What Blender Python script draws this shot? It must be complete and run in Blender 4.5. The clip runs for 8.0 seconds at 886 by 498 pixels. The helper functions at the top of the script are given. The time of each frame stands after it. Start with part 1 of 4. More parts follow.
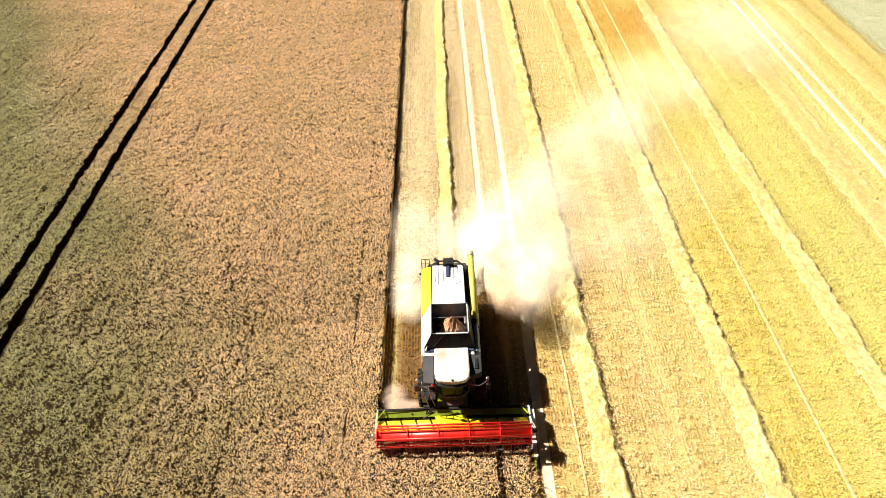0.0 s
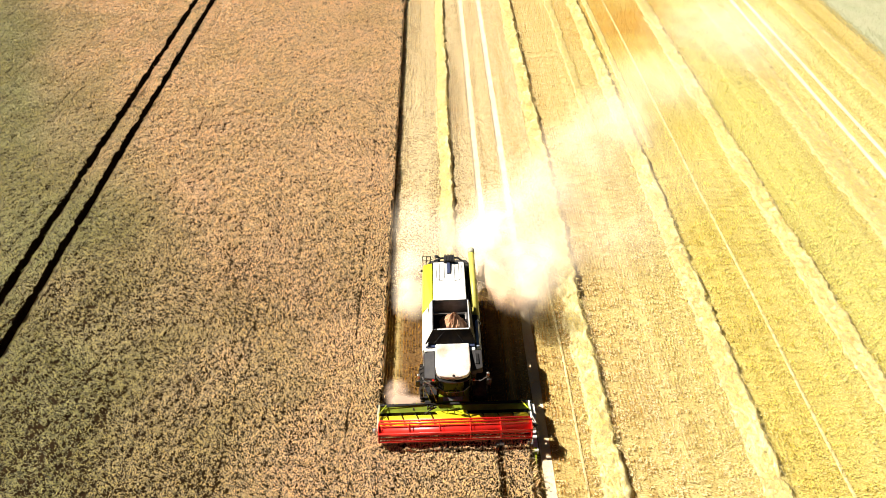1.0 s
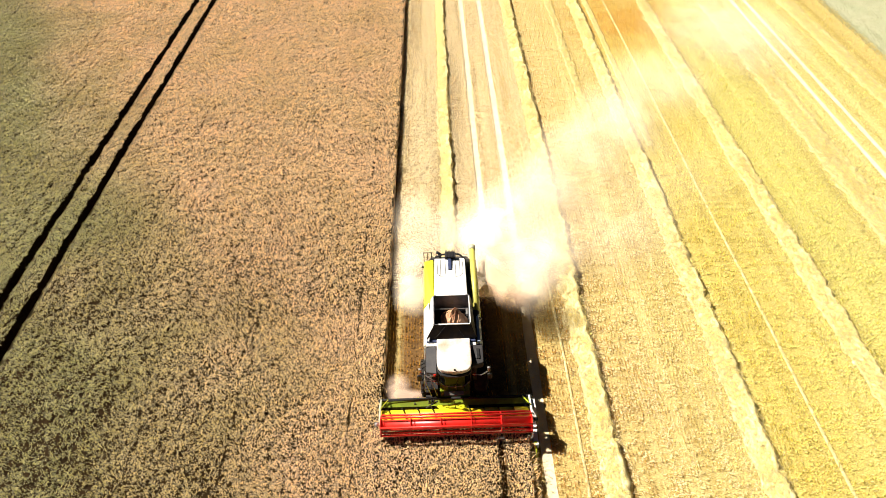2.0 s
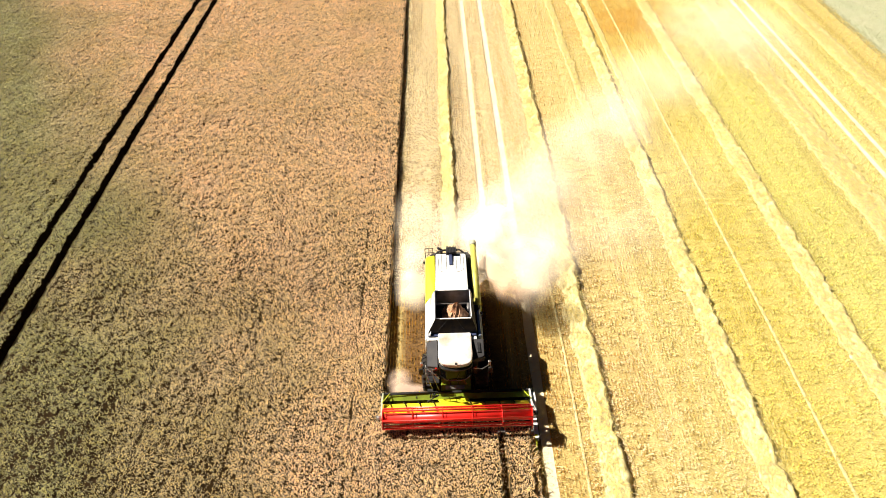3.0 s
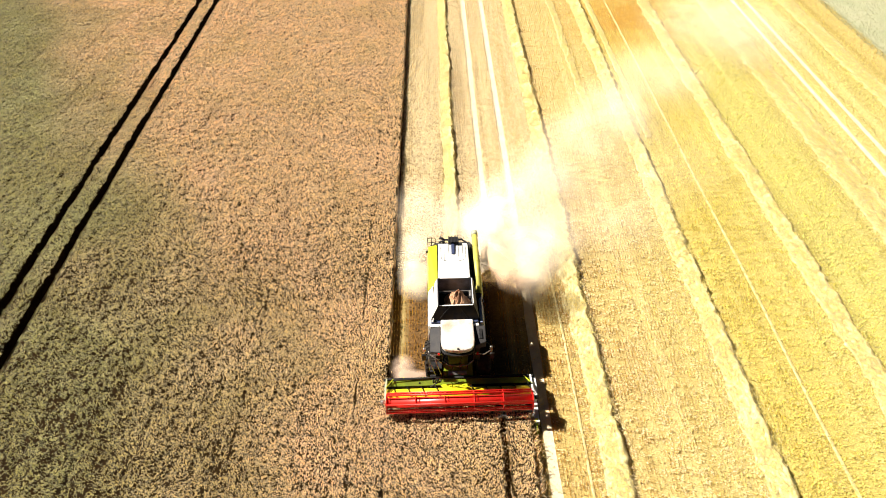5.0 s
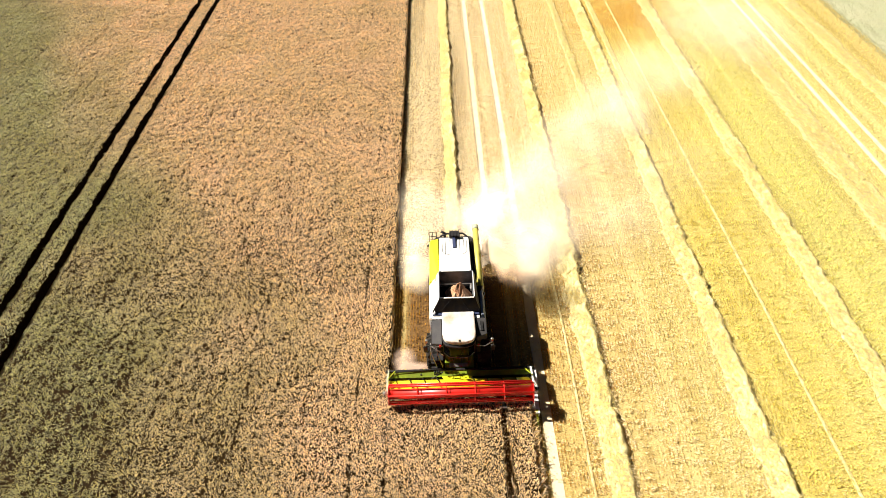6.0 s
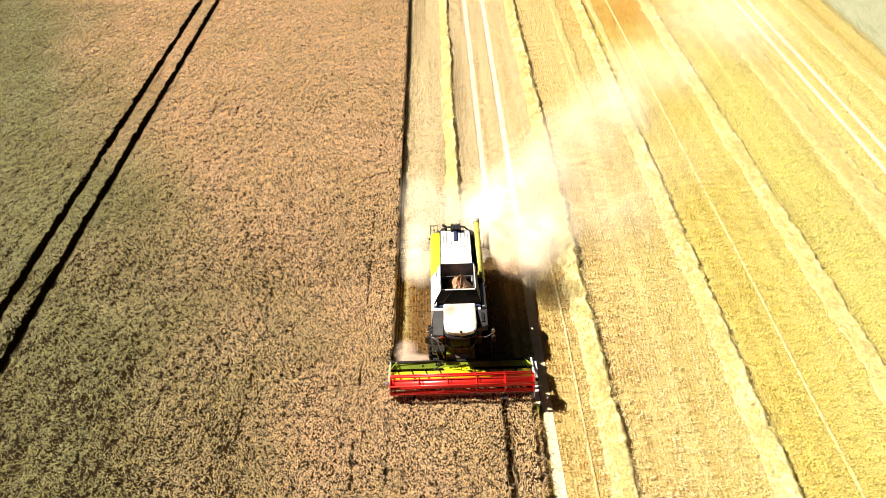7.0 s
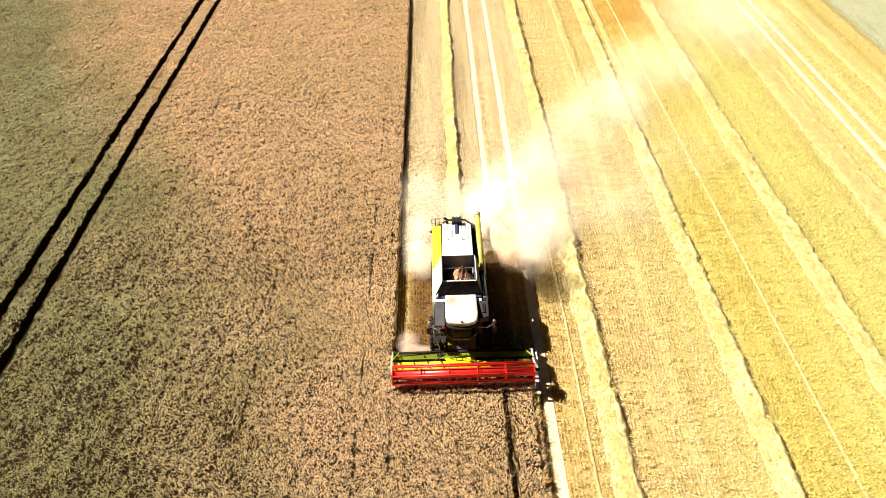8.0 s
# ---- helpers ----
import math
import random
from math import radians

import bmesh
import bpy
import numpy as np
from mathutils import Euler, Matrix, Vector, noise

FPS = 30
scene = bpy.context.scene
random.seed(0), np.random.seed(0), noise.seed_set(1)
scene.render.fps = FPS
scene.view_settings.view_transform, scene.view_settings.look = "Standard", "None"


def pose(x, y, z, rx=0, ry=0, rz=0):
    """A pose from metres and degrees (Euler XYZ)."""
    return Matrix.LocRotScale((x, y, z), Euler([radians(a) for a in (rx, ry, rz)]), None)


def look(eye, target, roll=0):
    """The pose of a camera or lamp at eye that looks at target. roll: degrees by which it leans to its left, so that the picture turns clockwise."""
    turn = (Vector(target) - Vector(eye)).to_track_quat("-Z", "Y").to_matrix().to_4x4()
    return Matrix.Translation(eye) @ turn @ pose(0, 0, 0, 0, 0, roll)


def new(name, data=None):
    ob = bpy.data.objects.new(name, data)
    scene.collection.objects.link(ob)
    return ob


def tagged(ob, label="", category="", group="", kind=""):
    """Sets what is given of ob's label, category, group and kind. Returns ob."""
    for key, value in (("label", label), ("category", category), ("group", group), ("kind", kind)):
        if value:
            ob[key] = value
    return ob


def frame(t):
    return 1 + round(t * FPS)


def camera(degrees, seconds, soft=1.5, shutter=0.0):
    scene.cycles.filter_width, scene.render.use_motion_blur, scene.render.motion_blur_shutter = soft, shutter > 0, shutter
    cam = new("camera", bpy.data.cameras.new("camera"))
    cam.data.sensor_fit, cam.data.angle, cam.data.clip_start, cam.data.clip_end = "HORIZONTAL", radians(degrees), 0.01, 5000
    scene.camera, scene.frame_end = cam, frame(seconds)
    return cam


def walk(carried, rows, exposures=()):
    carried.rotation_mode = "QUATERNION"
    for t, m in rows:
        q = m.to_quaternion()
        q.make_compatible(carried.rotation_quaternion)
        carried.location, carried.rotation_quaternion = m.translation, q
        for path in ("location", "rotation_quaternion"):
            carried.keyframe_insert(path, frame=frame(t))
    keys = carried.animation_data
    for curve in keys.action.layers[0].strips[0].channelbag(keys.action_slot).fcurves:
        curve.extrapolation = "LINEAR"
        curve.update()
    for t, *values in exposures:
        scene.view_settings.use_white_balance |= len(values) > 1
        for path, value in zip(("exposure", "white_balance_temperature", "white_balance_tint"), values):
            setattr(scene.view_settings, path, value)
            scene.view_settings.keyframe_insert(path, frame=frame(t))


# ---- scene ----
# the lens and the flight: the drone backs away from the machine
cam = camera(72.0, 8.0, 0.8)
PATH = [
    # seconds, eye, yaw, pitch, roll
    (0, (-0.234, -14.302, 28.256), 0.042, -44.426, -1.843),
    (1, (-0.298, -14.629, 28.328), 0.037, -44.409, -1.832),
    (2, (-0.366, -14.990, 28.380), 0.033, -44.393, -1.821),
    (3, (-0.438, -15.387, 28.414), 0.030, -44.377, -1.810),
    (4, (-0.514, -15.818, 28.428), 0.027, -44.362, -1.799),
    (5, (-0.593, -16.285, 28.423), 0.026, -44.347, -1.789),
    (6, (-0.677, -16.787, 28.399), 0.026, -44.333, -1.778),
    (7, (-0.764, -17.324, 28.355), 0.027, -44.320, -1.767),
    (8, (-0.855, -17.896, 28.292), 0.029, -44.306, -1.757),
]


def aim(eye, yaw, pitch, roll):
    a, b = radians(yaw), radians(pitch)
    ahead = Vector((-math.sin(a) * math.cos(b), math.cos(a) * math.cos(b), math.sin(b)))
    return look(eye, Vector(eye) + ahead, roll)


walk(cam, [(t, aim(e, y, p, r)) for t, e, y, p, r in PATH], [(0, 1.13), (8, 1.13)])

# ---- daylight: a high clear sun from the crop side ----
SUN_FROM = Vector((-0.97, 0.39, 1.0)).normalized()
world = bpy.data.worlds.new("world")
scene.world = world
world.use_nodes = True
wn = world.node_tree.nodes
sky = wn.new("ShaderNodeTexSky")
sky.sky_type = "NISHITA"
sky.sun_disc = False
sky.sun_elevation = math.asin(SUN_FROM.z)
sky.sun_rotation = math.atan2(SUN_FROM.x, SUN_FROM.y) % (2 * math.pi)
world.node_tree.links.new(sky.outputs[0], wn["Background"].inputs[0])
wn["Background"].inputs[1].default_value = 0.0035
sun_data = bpy.data.lights.new("sun", "SUN")
sun_data.energy, sun_data.angle, sun_data.color = 5.0, radians(0.53), (1.0, 0.93, 0.82)
sun = new("sun", sun_data)
sun.matrix_world = look(SUN_FROM * 200, (0, 0, 0))


# ---- materials ----
def material(name, colour, rough=0.6, metal=0.0, second=None, scale=3.0, fine=60.0, mix=0.6, bump=0.0, bump_scale=80.0,
             island=0.0, spread=0.0, through_light=0.0, coat=0.0, stretch=(1, 1, 1), third=None, third_scale=0.12, drift=None, bands=None, gloss=0.5, patch=None, lanes=None, slant=0.0):
    """A painted, woven or earthen surface: two colours mixed by coarse and fine noise, pieces that differ one from another, fine relief."""
    m = bpy.data.materials.new(name)
    m.use_nodes = True
    nodes, link = m.node_tree.nodes, m.node_tree.links.new
    b = nodes["Principled BSDF"]
    b.inputs["Roughness"].default_value, b.inputs["Metallic"].default_value = rough, metal
    b.inputs["Coat Weight"].default_value, b.inputs["Specular IOR Level"].default_value = coat, gloss
    where = nodes.new("ShaderNodeNewGeometry")
    bend = nodes.new("ShaderNodeMapping")
    bend.inputs["Scale"].default_value = stretch
    link(where.outputs["Position"], bend.inputs["Vector"])

    def grain(size, detail):
        n = nodes.new("ShaderNodeTexNoise")
        n.inputs["Scale"].default_value, n.inputs["Detail"].default_value = size, detail
        link(bend.outputs[0], n.inputs["Vector"])
        return n.outputs["Fac"]

    def blend(fac, a, c, lo=0.35, hi=0.65):
        r = nodes.new("ShaderNodeMapRange")
        r.inputs["From Min"].default_value, r.inputs["From Max"].default_value = lo, hi
        link(fac, r.inputs["Value"])
        x = nodes.new("ShaderNodeMix")
        x.data_type = "RGBA"
        link(r.outputs[0], x.inputs[0])
        for socket, value in ((x.inputs[6], a), (x.inputs[7], c)):
            if isinstance(value, tuple):
                socket.default_value = (*value, 1)
            else:
                link(value, socket)
        return x.outputs[2]

    second = second or tuple(v * 0.82 for v in colour)
    out = blend(grain(scale, 4), colour, second)
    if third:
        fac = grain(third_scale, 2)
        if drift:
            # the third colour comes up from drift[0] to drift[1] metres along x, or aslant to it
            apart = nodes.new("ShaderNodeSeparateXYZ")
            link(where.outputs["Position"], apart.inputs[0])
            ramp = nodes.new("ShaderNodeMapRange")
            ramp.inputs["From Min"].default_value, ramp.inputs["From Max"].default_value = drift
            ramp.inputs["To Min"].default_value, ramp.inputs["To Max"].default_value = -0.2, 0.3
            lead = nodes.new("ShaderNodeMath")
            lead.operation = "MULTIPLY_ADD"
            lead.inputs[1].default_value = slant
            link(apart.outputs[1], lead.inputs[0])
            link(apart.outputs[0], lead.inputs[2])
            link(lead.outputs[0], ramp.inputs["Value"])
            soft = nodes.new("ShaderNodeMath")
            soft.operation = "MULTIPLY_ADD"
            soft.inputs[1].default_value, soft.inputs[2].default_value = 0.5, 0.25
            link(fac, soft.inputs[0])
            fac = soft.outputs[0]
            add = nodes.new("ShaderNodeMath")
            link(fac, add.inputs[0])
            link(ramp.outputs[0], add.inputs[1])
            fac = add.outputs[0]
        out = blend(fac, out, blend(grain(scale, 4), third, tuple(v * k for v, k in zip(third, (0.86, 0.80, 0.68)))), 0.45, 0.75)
    tone = blend(grain(fine, 3), tuple(v * (1 - 0.3 * mix) for v in (1, 1, 1)), (1, 1, 1), 0.3, 0.6)
    mul = nodes.new("ShaderNodeMix")
    mul.data_type, mul.blend_type = "RGBA", "MULTIPLY"
    mul.inputs[0].default_value = 1
    link(out, mul.inputs[6])
    link(tone, mul.inputs[7])
    out = mul.outputs[2]
    if bands:
        # long streaks along the driving direction
        flat = nodes.new("ShaderNodeMapping")
        flat.inputs["Scale"].default_value, flat.inputs["Location"].default_value = (1, 0.012, 0), (9.4, 0, 0)
        link(where.outputs["Position"], flat.inputs["Vector"])
        streak = nodes.new("ShaderNodeTexNoise")
        streak.inputs["Scale"].default_value, streak.inputs["Detail"].default_value = 0.9, 5
        link(flat.outputs[0], streak.inputs["Vector"])
        out = blend(streak.outputs["Fac"], out, bands, 0.52, 0.78)
        dull = nodes.new("ShaderNodeMix")
        dull.data_type, dull.blend_type = "RGBA", "MULTIPLY"
        dull.inputs[0].default_value = 1
        link(out, dull.inputs[6])
        link(blend(streak.outputs["Fac"], (0.80, 0.76, 0.60), (1, 1, 1), 0.30, 0.47), dull.inputs[7])
        out = dull.outputs[2]
    if lanes:
        # how ripe and how littered each driving lane is, across the field
        apart = nodes.new("ShaderNodeSeparateXYZ")
        link(where.outputs["Position"], apart.inputs[0])
        across = nodes.new("ShaderNodeMapRange")
        across.inputs["From Min"].default_value, across.inputs["From Max"].default_value = -5, 45
        link(apart.outputs[0], across.inputs["Value"])
        ramp = nodes.new("ShaderNodeValToRGB")
        stops = ramp.color_ramp.elements
        while len(stops) < len(lanes):
            stops.new(0.5)
        for stop, (x, tint) in zip(stops, lanes):
            stop.position, stop.color = (x + 5) / 50, (*tint, 1)
        link(across.outputs[0], ramp.inputs[0])
        wash = nodes.new("ShaderNodeMix")
        wash.data_type, wash.blend_type = "RGBA", "MULTIPLY"
        wash.inputs[0].default_value = 1
        link(out, wash.inputs[6])
        link(ramp.outputs[0], wash.inputs[7])
        out = wash.outputs[2]
    if patch:
        # one broad stain with ragged rims: centre, reach, colour
        centre, reach, stain = patch
        far = nodes.new("ShaderNodeVectorMath")
        far.operation = "DISTANCE"
        far.inputs[1].default_value = centre
        link(where.outputs["Position"], far.inputs[0])
        fade = nodes.new("ShaderNodeMapRange")
        fade.inputs["From Min"].default_value, fade.inputs["From Max"].default_value = reach, 0
        link(far.outputs["Value"], fade.inputs["Value"])
        both = nodes.new("ShaderNodeMath")
        both.operation = "MULTIPLY"
        link(fade.outputs[0], both.inputs[0])
        link(grain(0.35, 4), both.inputs[1])
        out = blend(both.outputs[0], out, stain, 0.12, 0.42)
    if island or spread:
        hsv = nodes.new("ShaderNodeHueSaturation")
        for source, width, socket in ((where.outputs["Random Per Island"], island, "Value"), (where.outputs["Random Per Island"], spread, "Saturation")):
            r = nodes.new("ShaderNodeMapRange")
            r.inputs["To Min"].default_value, r.inputs["To Max"].default_value = 1 - width, 1 + width
            link(source, r.inputs["Value"])
            link(r.outputs[0], hsv.inputs[socket])
        link(out, hsv.inputs["Color"])
        out = hsv.outputs[0]
    link(out, b.inputs["Base Color"])
    if bump:
        k = nodes.new("ShaderNodeBump")
        k.inputs["Strength"].default_value, k.inputs["Distance"].default_value = bump, 0.02
        link(grain(bump_scale, 4), k.inputs["Height"])
        link(k.outputs[0], b.inputs["Normal"])
    if through_light:
        t = nodes.new("ShaderNodeBsdfTranslucent")
        link(out, t.inputs["Color"])
        s = nodes.new("ShaderNodeMixShader")
        s.inputs[0].default_value = through_light
        link(b.outputs[0], s.inputs[1])
        link(t.outputs[0], s.inputs[2])
        link(s.outputs[0], nodes["Material Output"].inputs["Surface"])
    return m


LANES = ((-3.8, (0.98, 0.98, 0.97)), (4.3, (0.93, 0.85, 0.80)), (6.6, (0.93, 0.85, 0.82)), (8.2, (1, 0.94, 1)), (14.0, (1, 0.97, 0.98)), (15.7, (0.96, 0.94, 0.68)), (18.5, (0.95, 0.94, 0.68)), (21.8, (0.98, 1, 0.84)),
         (23.2, (0.94, 1, 0.80)), (27.0, (0.93, 1, 0.82)), (29.0, (0.98, 1, 0.98)), (35.5, (0.98, 1, 0.98)), (37.0, (0.95, 1, 0.86)), (40.5, (0.94, 0.90, 0.82)))
SOIL = material("stubble_soil", (0.23, 0.12, 0.029), 0.95, second=(0.13, 0.065, 0.016), scale=4.5, fine=17, mix=2.0, bump=0.8, bump_scale=30, stretch=(0.55, 1.3, 1), third=(0.64, 0.53, 0.20), third_scale=0.09, drift=(0.5, 5.5), bands=(0.62, 0.51, 0.21), lanes=LANES, patch=((19.5, 48, 0), 12, (0.42, 0.24, 0.04)))
STUBBLE = material("stubble_straw", (0.76, 0.49, 0.14), 0.7, second=(0.64, 0.38, 0.095), scale=0.35, fine=9, mix=0.5, island=0.35, spread=0.15, through_light=0.2, third=(0.93, 0.86, 0.40), third_scale=0.09, drift=(0, 15), bands=(0.92, 0.82, 0.45), lanes=LANES, patch=((19.5, 48, 0), 12, (0.68, 0.45, 0.12)))
STRAW = material("cut_straw", (0.80, 0.69, 0.34), 0.7, second=(0.56, 0.43, 0.17), scale=7, fine=25, mix=1.0, bump=1.0, bump_scale=30, stretch=(1, 0.5, 1))
STRAW_PIECE = material("straw_piece", (0.78, 0.65, 0.27), 0.55, scale=2, fine=30, mix=0.4, island=0.4, spread=0.25, through_light=0.15)
STREWN = material("strewn_straw", (0.90, 0.76, 0.38), 0.6, scale=2, fine=30, mix=0.4, island=0.35, spread=0.25, through_light=0.15, lanes=LANES)
CHAFF = material("fresh_chaff", (0.97, 0.79, 0.46), 0.7, scale=2, fine=20, mix=0.3, island=0.12, spread=0.15, through_light=0.15)
TRACK = material("bare_track", (0.80, 0.70, 0.50), 0.9, second=(0.72, 0.60, 0.40), scale=1.2, fine=30, mix=0.6, bump=0.5, bump_scale=25)
# near-black puts the shade between the wheat ears into the bed's colour
SHADE_CANOPY = material("crop_shade_canopy", (0.036, 0.021, 0.008), 0.95, second=(0.02, 0.012, 0.005), scale=4, fine=25, mix=1.0, bump=1.0, bump_scale=18, gloss=0.05)
FAR_CROP = material("far_crop", (0.40, 0.27, 0.14), 0.85, second=(0.22, 0.15, 0.07), scale=6, fine=22, mix=1.0, bump=1.0, bump_scale=14)
# olive drift paints in the crop's tone change with sun and view angle
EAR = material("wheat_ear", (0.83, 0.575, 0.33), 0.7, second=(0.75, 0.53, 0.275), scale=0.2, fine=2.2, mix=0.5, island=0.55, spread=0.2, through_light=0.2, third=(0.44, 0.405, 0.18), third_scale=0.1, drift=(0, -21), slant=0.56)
GRASS = material("dry_grass", (0.44, 0.45, 0.27), 0.8, second=(0.50, 0.49, 0.31), scale=0.5, fine=6, mix=0.5, island=0.2, spread=0.2, through_light=0.2)
TURF = material("grass_turf", (0.40, 0.41, 0.25), 0.95, second=(0.46, 0.45, 0.29), scale=0.4, fine=10, mix=0.8, bump=0.5, bump_scale=20)
LIME = material("lime_paint", (0.48, 0.56, 0.012), 0.35, second=(0.42, 0.48, 0.02), scale=2, fine=40, mix=0.5, coat=0.3)
# worn lime, darkened further for the cab's shadow on sheet and feeder
SHADED_LIME = material("shaded_worn_lime_paint", (0.22, 0.30, 0.012), 0.4, second=(0.15, 0.20, 0.016), scale=2, fine=30, mix=0.6)
YELLOW = material("yellow_lime_paint", (0.72, 0.72, 0.015), 0.35, second=(0.64, 0.62, 0.02), scale=2, fine=40, mix=0.4, coat=0.3)
WHITE = material("white_paint", (0.82, 0.82, 0.80), 0.35, second=(0.74, 0.71, 0.65), scale=1.2, fine=18, mix=0.35, coat=0.3)
DUSTY_WHITE = material("dusty_white_paint", (0.80, 0.79, 0.77), 0.5, second=(0.50, 0.36, 0.26), scale=0.9, fine=14, mix=0.4)
PALE = material("pale_dusty_paint", (0.50, 0.50, 0.36), 0.6, second=(0.36, 0.34, 0.22), scale=3, fine=30, mix=0.5)
# white panel paint with the sky's blue reflection mixed into its colour
SKY_WHITE = material("sky_tinted_white_paint", (0.40, 0.48, 0.68), 0.3, second=(0.34, 0.40, 0.56), scale=2, fine=30, mix=0.4, coat=0.4)
AMBER = material("amber_paint", (0.80, 0.62, 0.012), 0.35, second=(0.70, 0.52, 0.02), scale=2, fine=40, mix=0.5, coat=0.2)
RED = material("red_paint", (0.80, 0.018, 0.012), 0.35, second=(0.72, 0.03, 0.02), scale=3, fine=30, mix=0.6, coat=0.2)
OLIVE = material("faded_lime_paint", (0.60, 0.56, 0.11), 0.45, second=(0.50, 0.45, 0.10), scale=2, fine=30, mix=0.5)
GREY = material("dark_grey_plastic", (0.045, 0.043, 0.047), 0.6, second=(0.06, 0.056, 0.055), scale=2.5, fine=40, mix=0.6, bump=0.1, gloss=0.12)
FLAP = material("black_flap", (0.012, 0.012, 0.016), 0.7, second=(0.03, 0.022, 0.016), scale=3, fine=40, mix=0.5, gloss=0.08)
BLACK = material("black_metal", (0.014, 0.014, 0.016), 0.5, second=(0.035, 0.032, 0.03), scale=4, fine=50, mix=0.6, gloss=0.2)
RUBBER = material("tyre_rubber", (0.016, 0.015, 0.015), 0.9, second=(0.045, 0.036, 0.027), scale=3, fine=25, mix=0.7, bump=0.3, gloss=0.2)
STEEL = material("worn_steel", (0.42, 0.41, 0.40), 0.4, 0.8, second=(0.30, 0.27, 0.24), scale=5, fine=60, mix=0.6)
TANK = material("tank_steel", (0.22, 0.23, 0.26), 0.5, 0.3, second=(0.14, 0.145, 0.16), scale=2.5, fine=30, mix=0.6)
GRAIN = material("wheat_grain", (0.52, 0.25, 0.13), 0.8, second=(0.66, 0.38, 0.22), scale=4, fine=90, mix=0.8, bump=0.8, bump_scale=120)
GLASS = material("tinted_glass", (0.006, 0.007, 0.009), 0.12, scale=1, fine=3, mix=0.1, gloss=0.03)
MIRROR = material("mirror_glass", (0.8, 0.82, 0.84), 0.03, 1.0, scale=1, fine=3, mix=0.05)
LAMP_RED = material("red_lens", (0.5, 0.02, 0.01), 0.2, scale=5, fine=60, mix=0.3)
BLUE_PLASTIC = material("dark_blue_steel", (0.05, 0.065, 0.14), 0.4, scale=5, fine=60, mix=0.5)


# ---- builders ----
def link_mesh(name, bm, mat, smooth=False):
    me = bpy.data.meshes.new(name)
    bmesh.ops.recalc_face_normals(bm, faces=bm.faces)
    bm.to_mesh(me)
    bm.free()
    me.materials.append(mat)
    if smooth:
        me.shade_smooth()
    return new(name, me)


def thing(name, place, label, category, group="", kind=""):
    ob = new(name)
    ob.location = place
    ob.empty_display_size = 0.3
    return tagged(ob, label, category, group, kind)


def root_of(ob):
    while ob.parent:
        ob = ob.parent
    return ob


def part(name, bm, mat, parent, label="", smooth=False):
    """One mesh under a thing or a part; the bmesh is drawn in world metres."""
    bmesh.ops.translate(bm, verts=bm.verts, vec=-root_of(parent).location)
    ob = link_mesh(name, bm, mat, smooth)
    ob.parent = parent
    return tagged(ob, label)


def stuff(name, verts, faces, mat, label, category, kind="stuff"):
    """One mesh of countless small pieces, from number arrays; faces all triangles or all quads."""
    me = bpy.data.meshes.new(name)
    n, k = faces.shape
    me.vertices.add(len(verts))
    me.vertices.foreach_set("co", np.ascontiguousarray(verts, dtype=np.float32).ravel())
    me.loops.add(n * k)
    me.loops.foreach_set("vertex_index", np.ascontiguousarray(faces, dtype=np.int32).ravel())
    me.polygons.add(n)
    me.polygons.foreach_set("loop_start", np.arange(0, n * k, k, dtype=np.int32))
    me.update(calc_edges=True)
    me.validate()
    me.materials.append(mat)
    return tagged(new(name, me), label, category, kind=kind)


def box(x0, x1, y0, y1, z0, z1, bevel=0.0, bm=None):
    bm = bm or bmesh.new()
    made = bmesh.ops.create_cube(bm, size=1)["verts"]
    for v in made:
        v.co = Vector(((x0 + x1) / 2 + v.co.x * (x1 - x0), (y0 + y1) / 2 + v.co.y * (y1 - y0), (z0 + z1) / 2 + v.co.z * (z1 - z0)))
    if bevel:
        edges = {e for v in made for e in v.link_edges}
        bmesh.ops.bevel(bm, geom=list(edges), offset=bevel, segments=2, affect="EDGES", profile=0.5)
    return bm


def prism(outline, a0, a1, axis="x", bevel=0.0, bm=None):
    """A flat outline pushed out along an axis: (y, z) along x, (x, z) along y, (x, y) along z."""
    bm = bm or bmesh.new()

    def put(p, a):
        return {"x": (a, p[0], p[1]), "y": (p[0], a, p[1]), "z": (p[0], p[1], a)}[axis]

    lo = [bm.verts.new(put(p, a0)) for p in outline]
    hi = [bm.verts.new(put(p, a1)) for p in outline]
    n = len(outline)
    made = [bm.faces.new(lo), bm.faces.new(hi)]
    made += [bm.faces.new((lo[i], lo[(i + 1) % n], hi[(i + 1) % n], hi[i])) for i in range(n)]
    if bevel:
        bmesh.ops.bevel(bm, geom=list({e for f in made for e in f.edges}), offset=bevel, segments=2, affect="EDGES", profile=0.5)
    return bm


def hull(corners, bevel=0.0, bm=None):
    """A closed convex body round its corners."""
    bm = bm or bmesh.new()
    vs = [bm.verts.new(c) for c in corners]
    bmesh.ops.convex_hull(bm, input=vs)
    if bevel:
        bmesh.ops.dissolve_limit(bm, angle_limit=0.02, verts=bm.verts, edges=bm.edges)
        bmesh.ops.bevel(bm, geom=bm.edges[:], offset=bevel, segments=2, affect="EDGES", profile=0.5)
    return bm


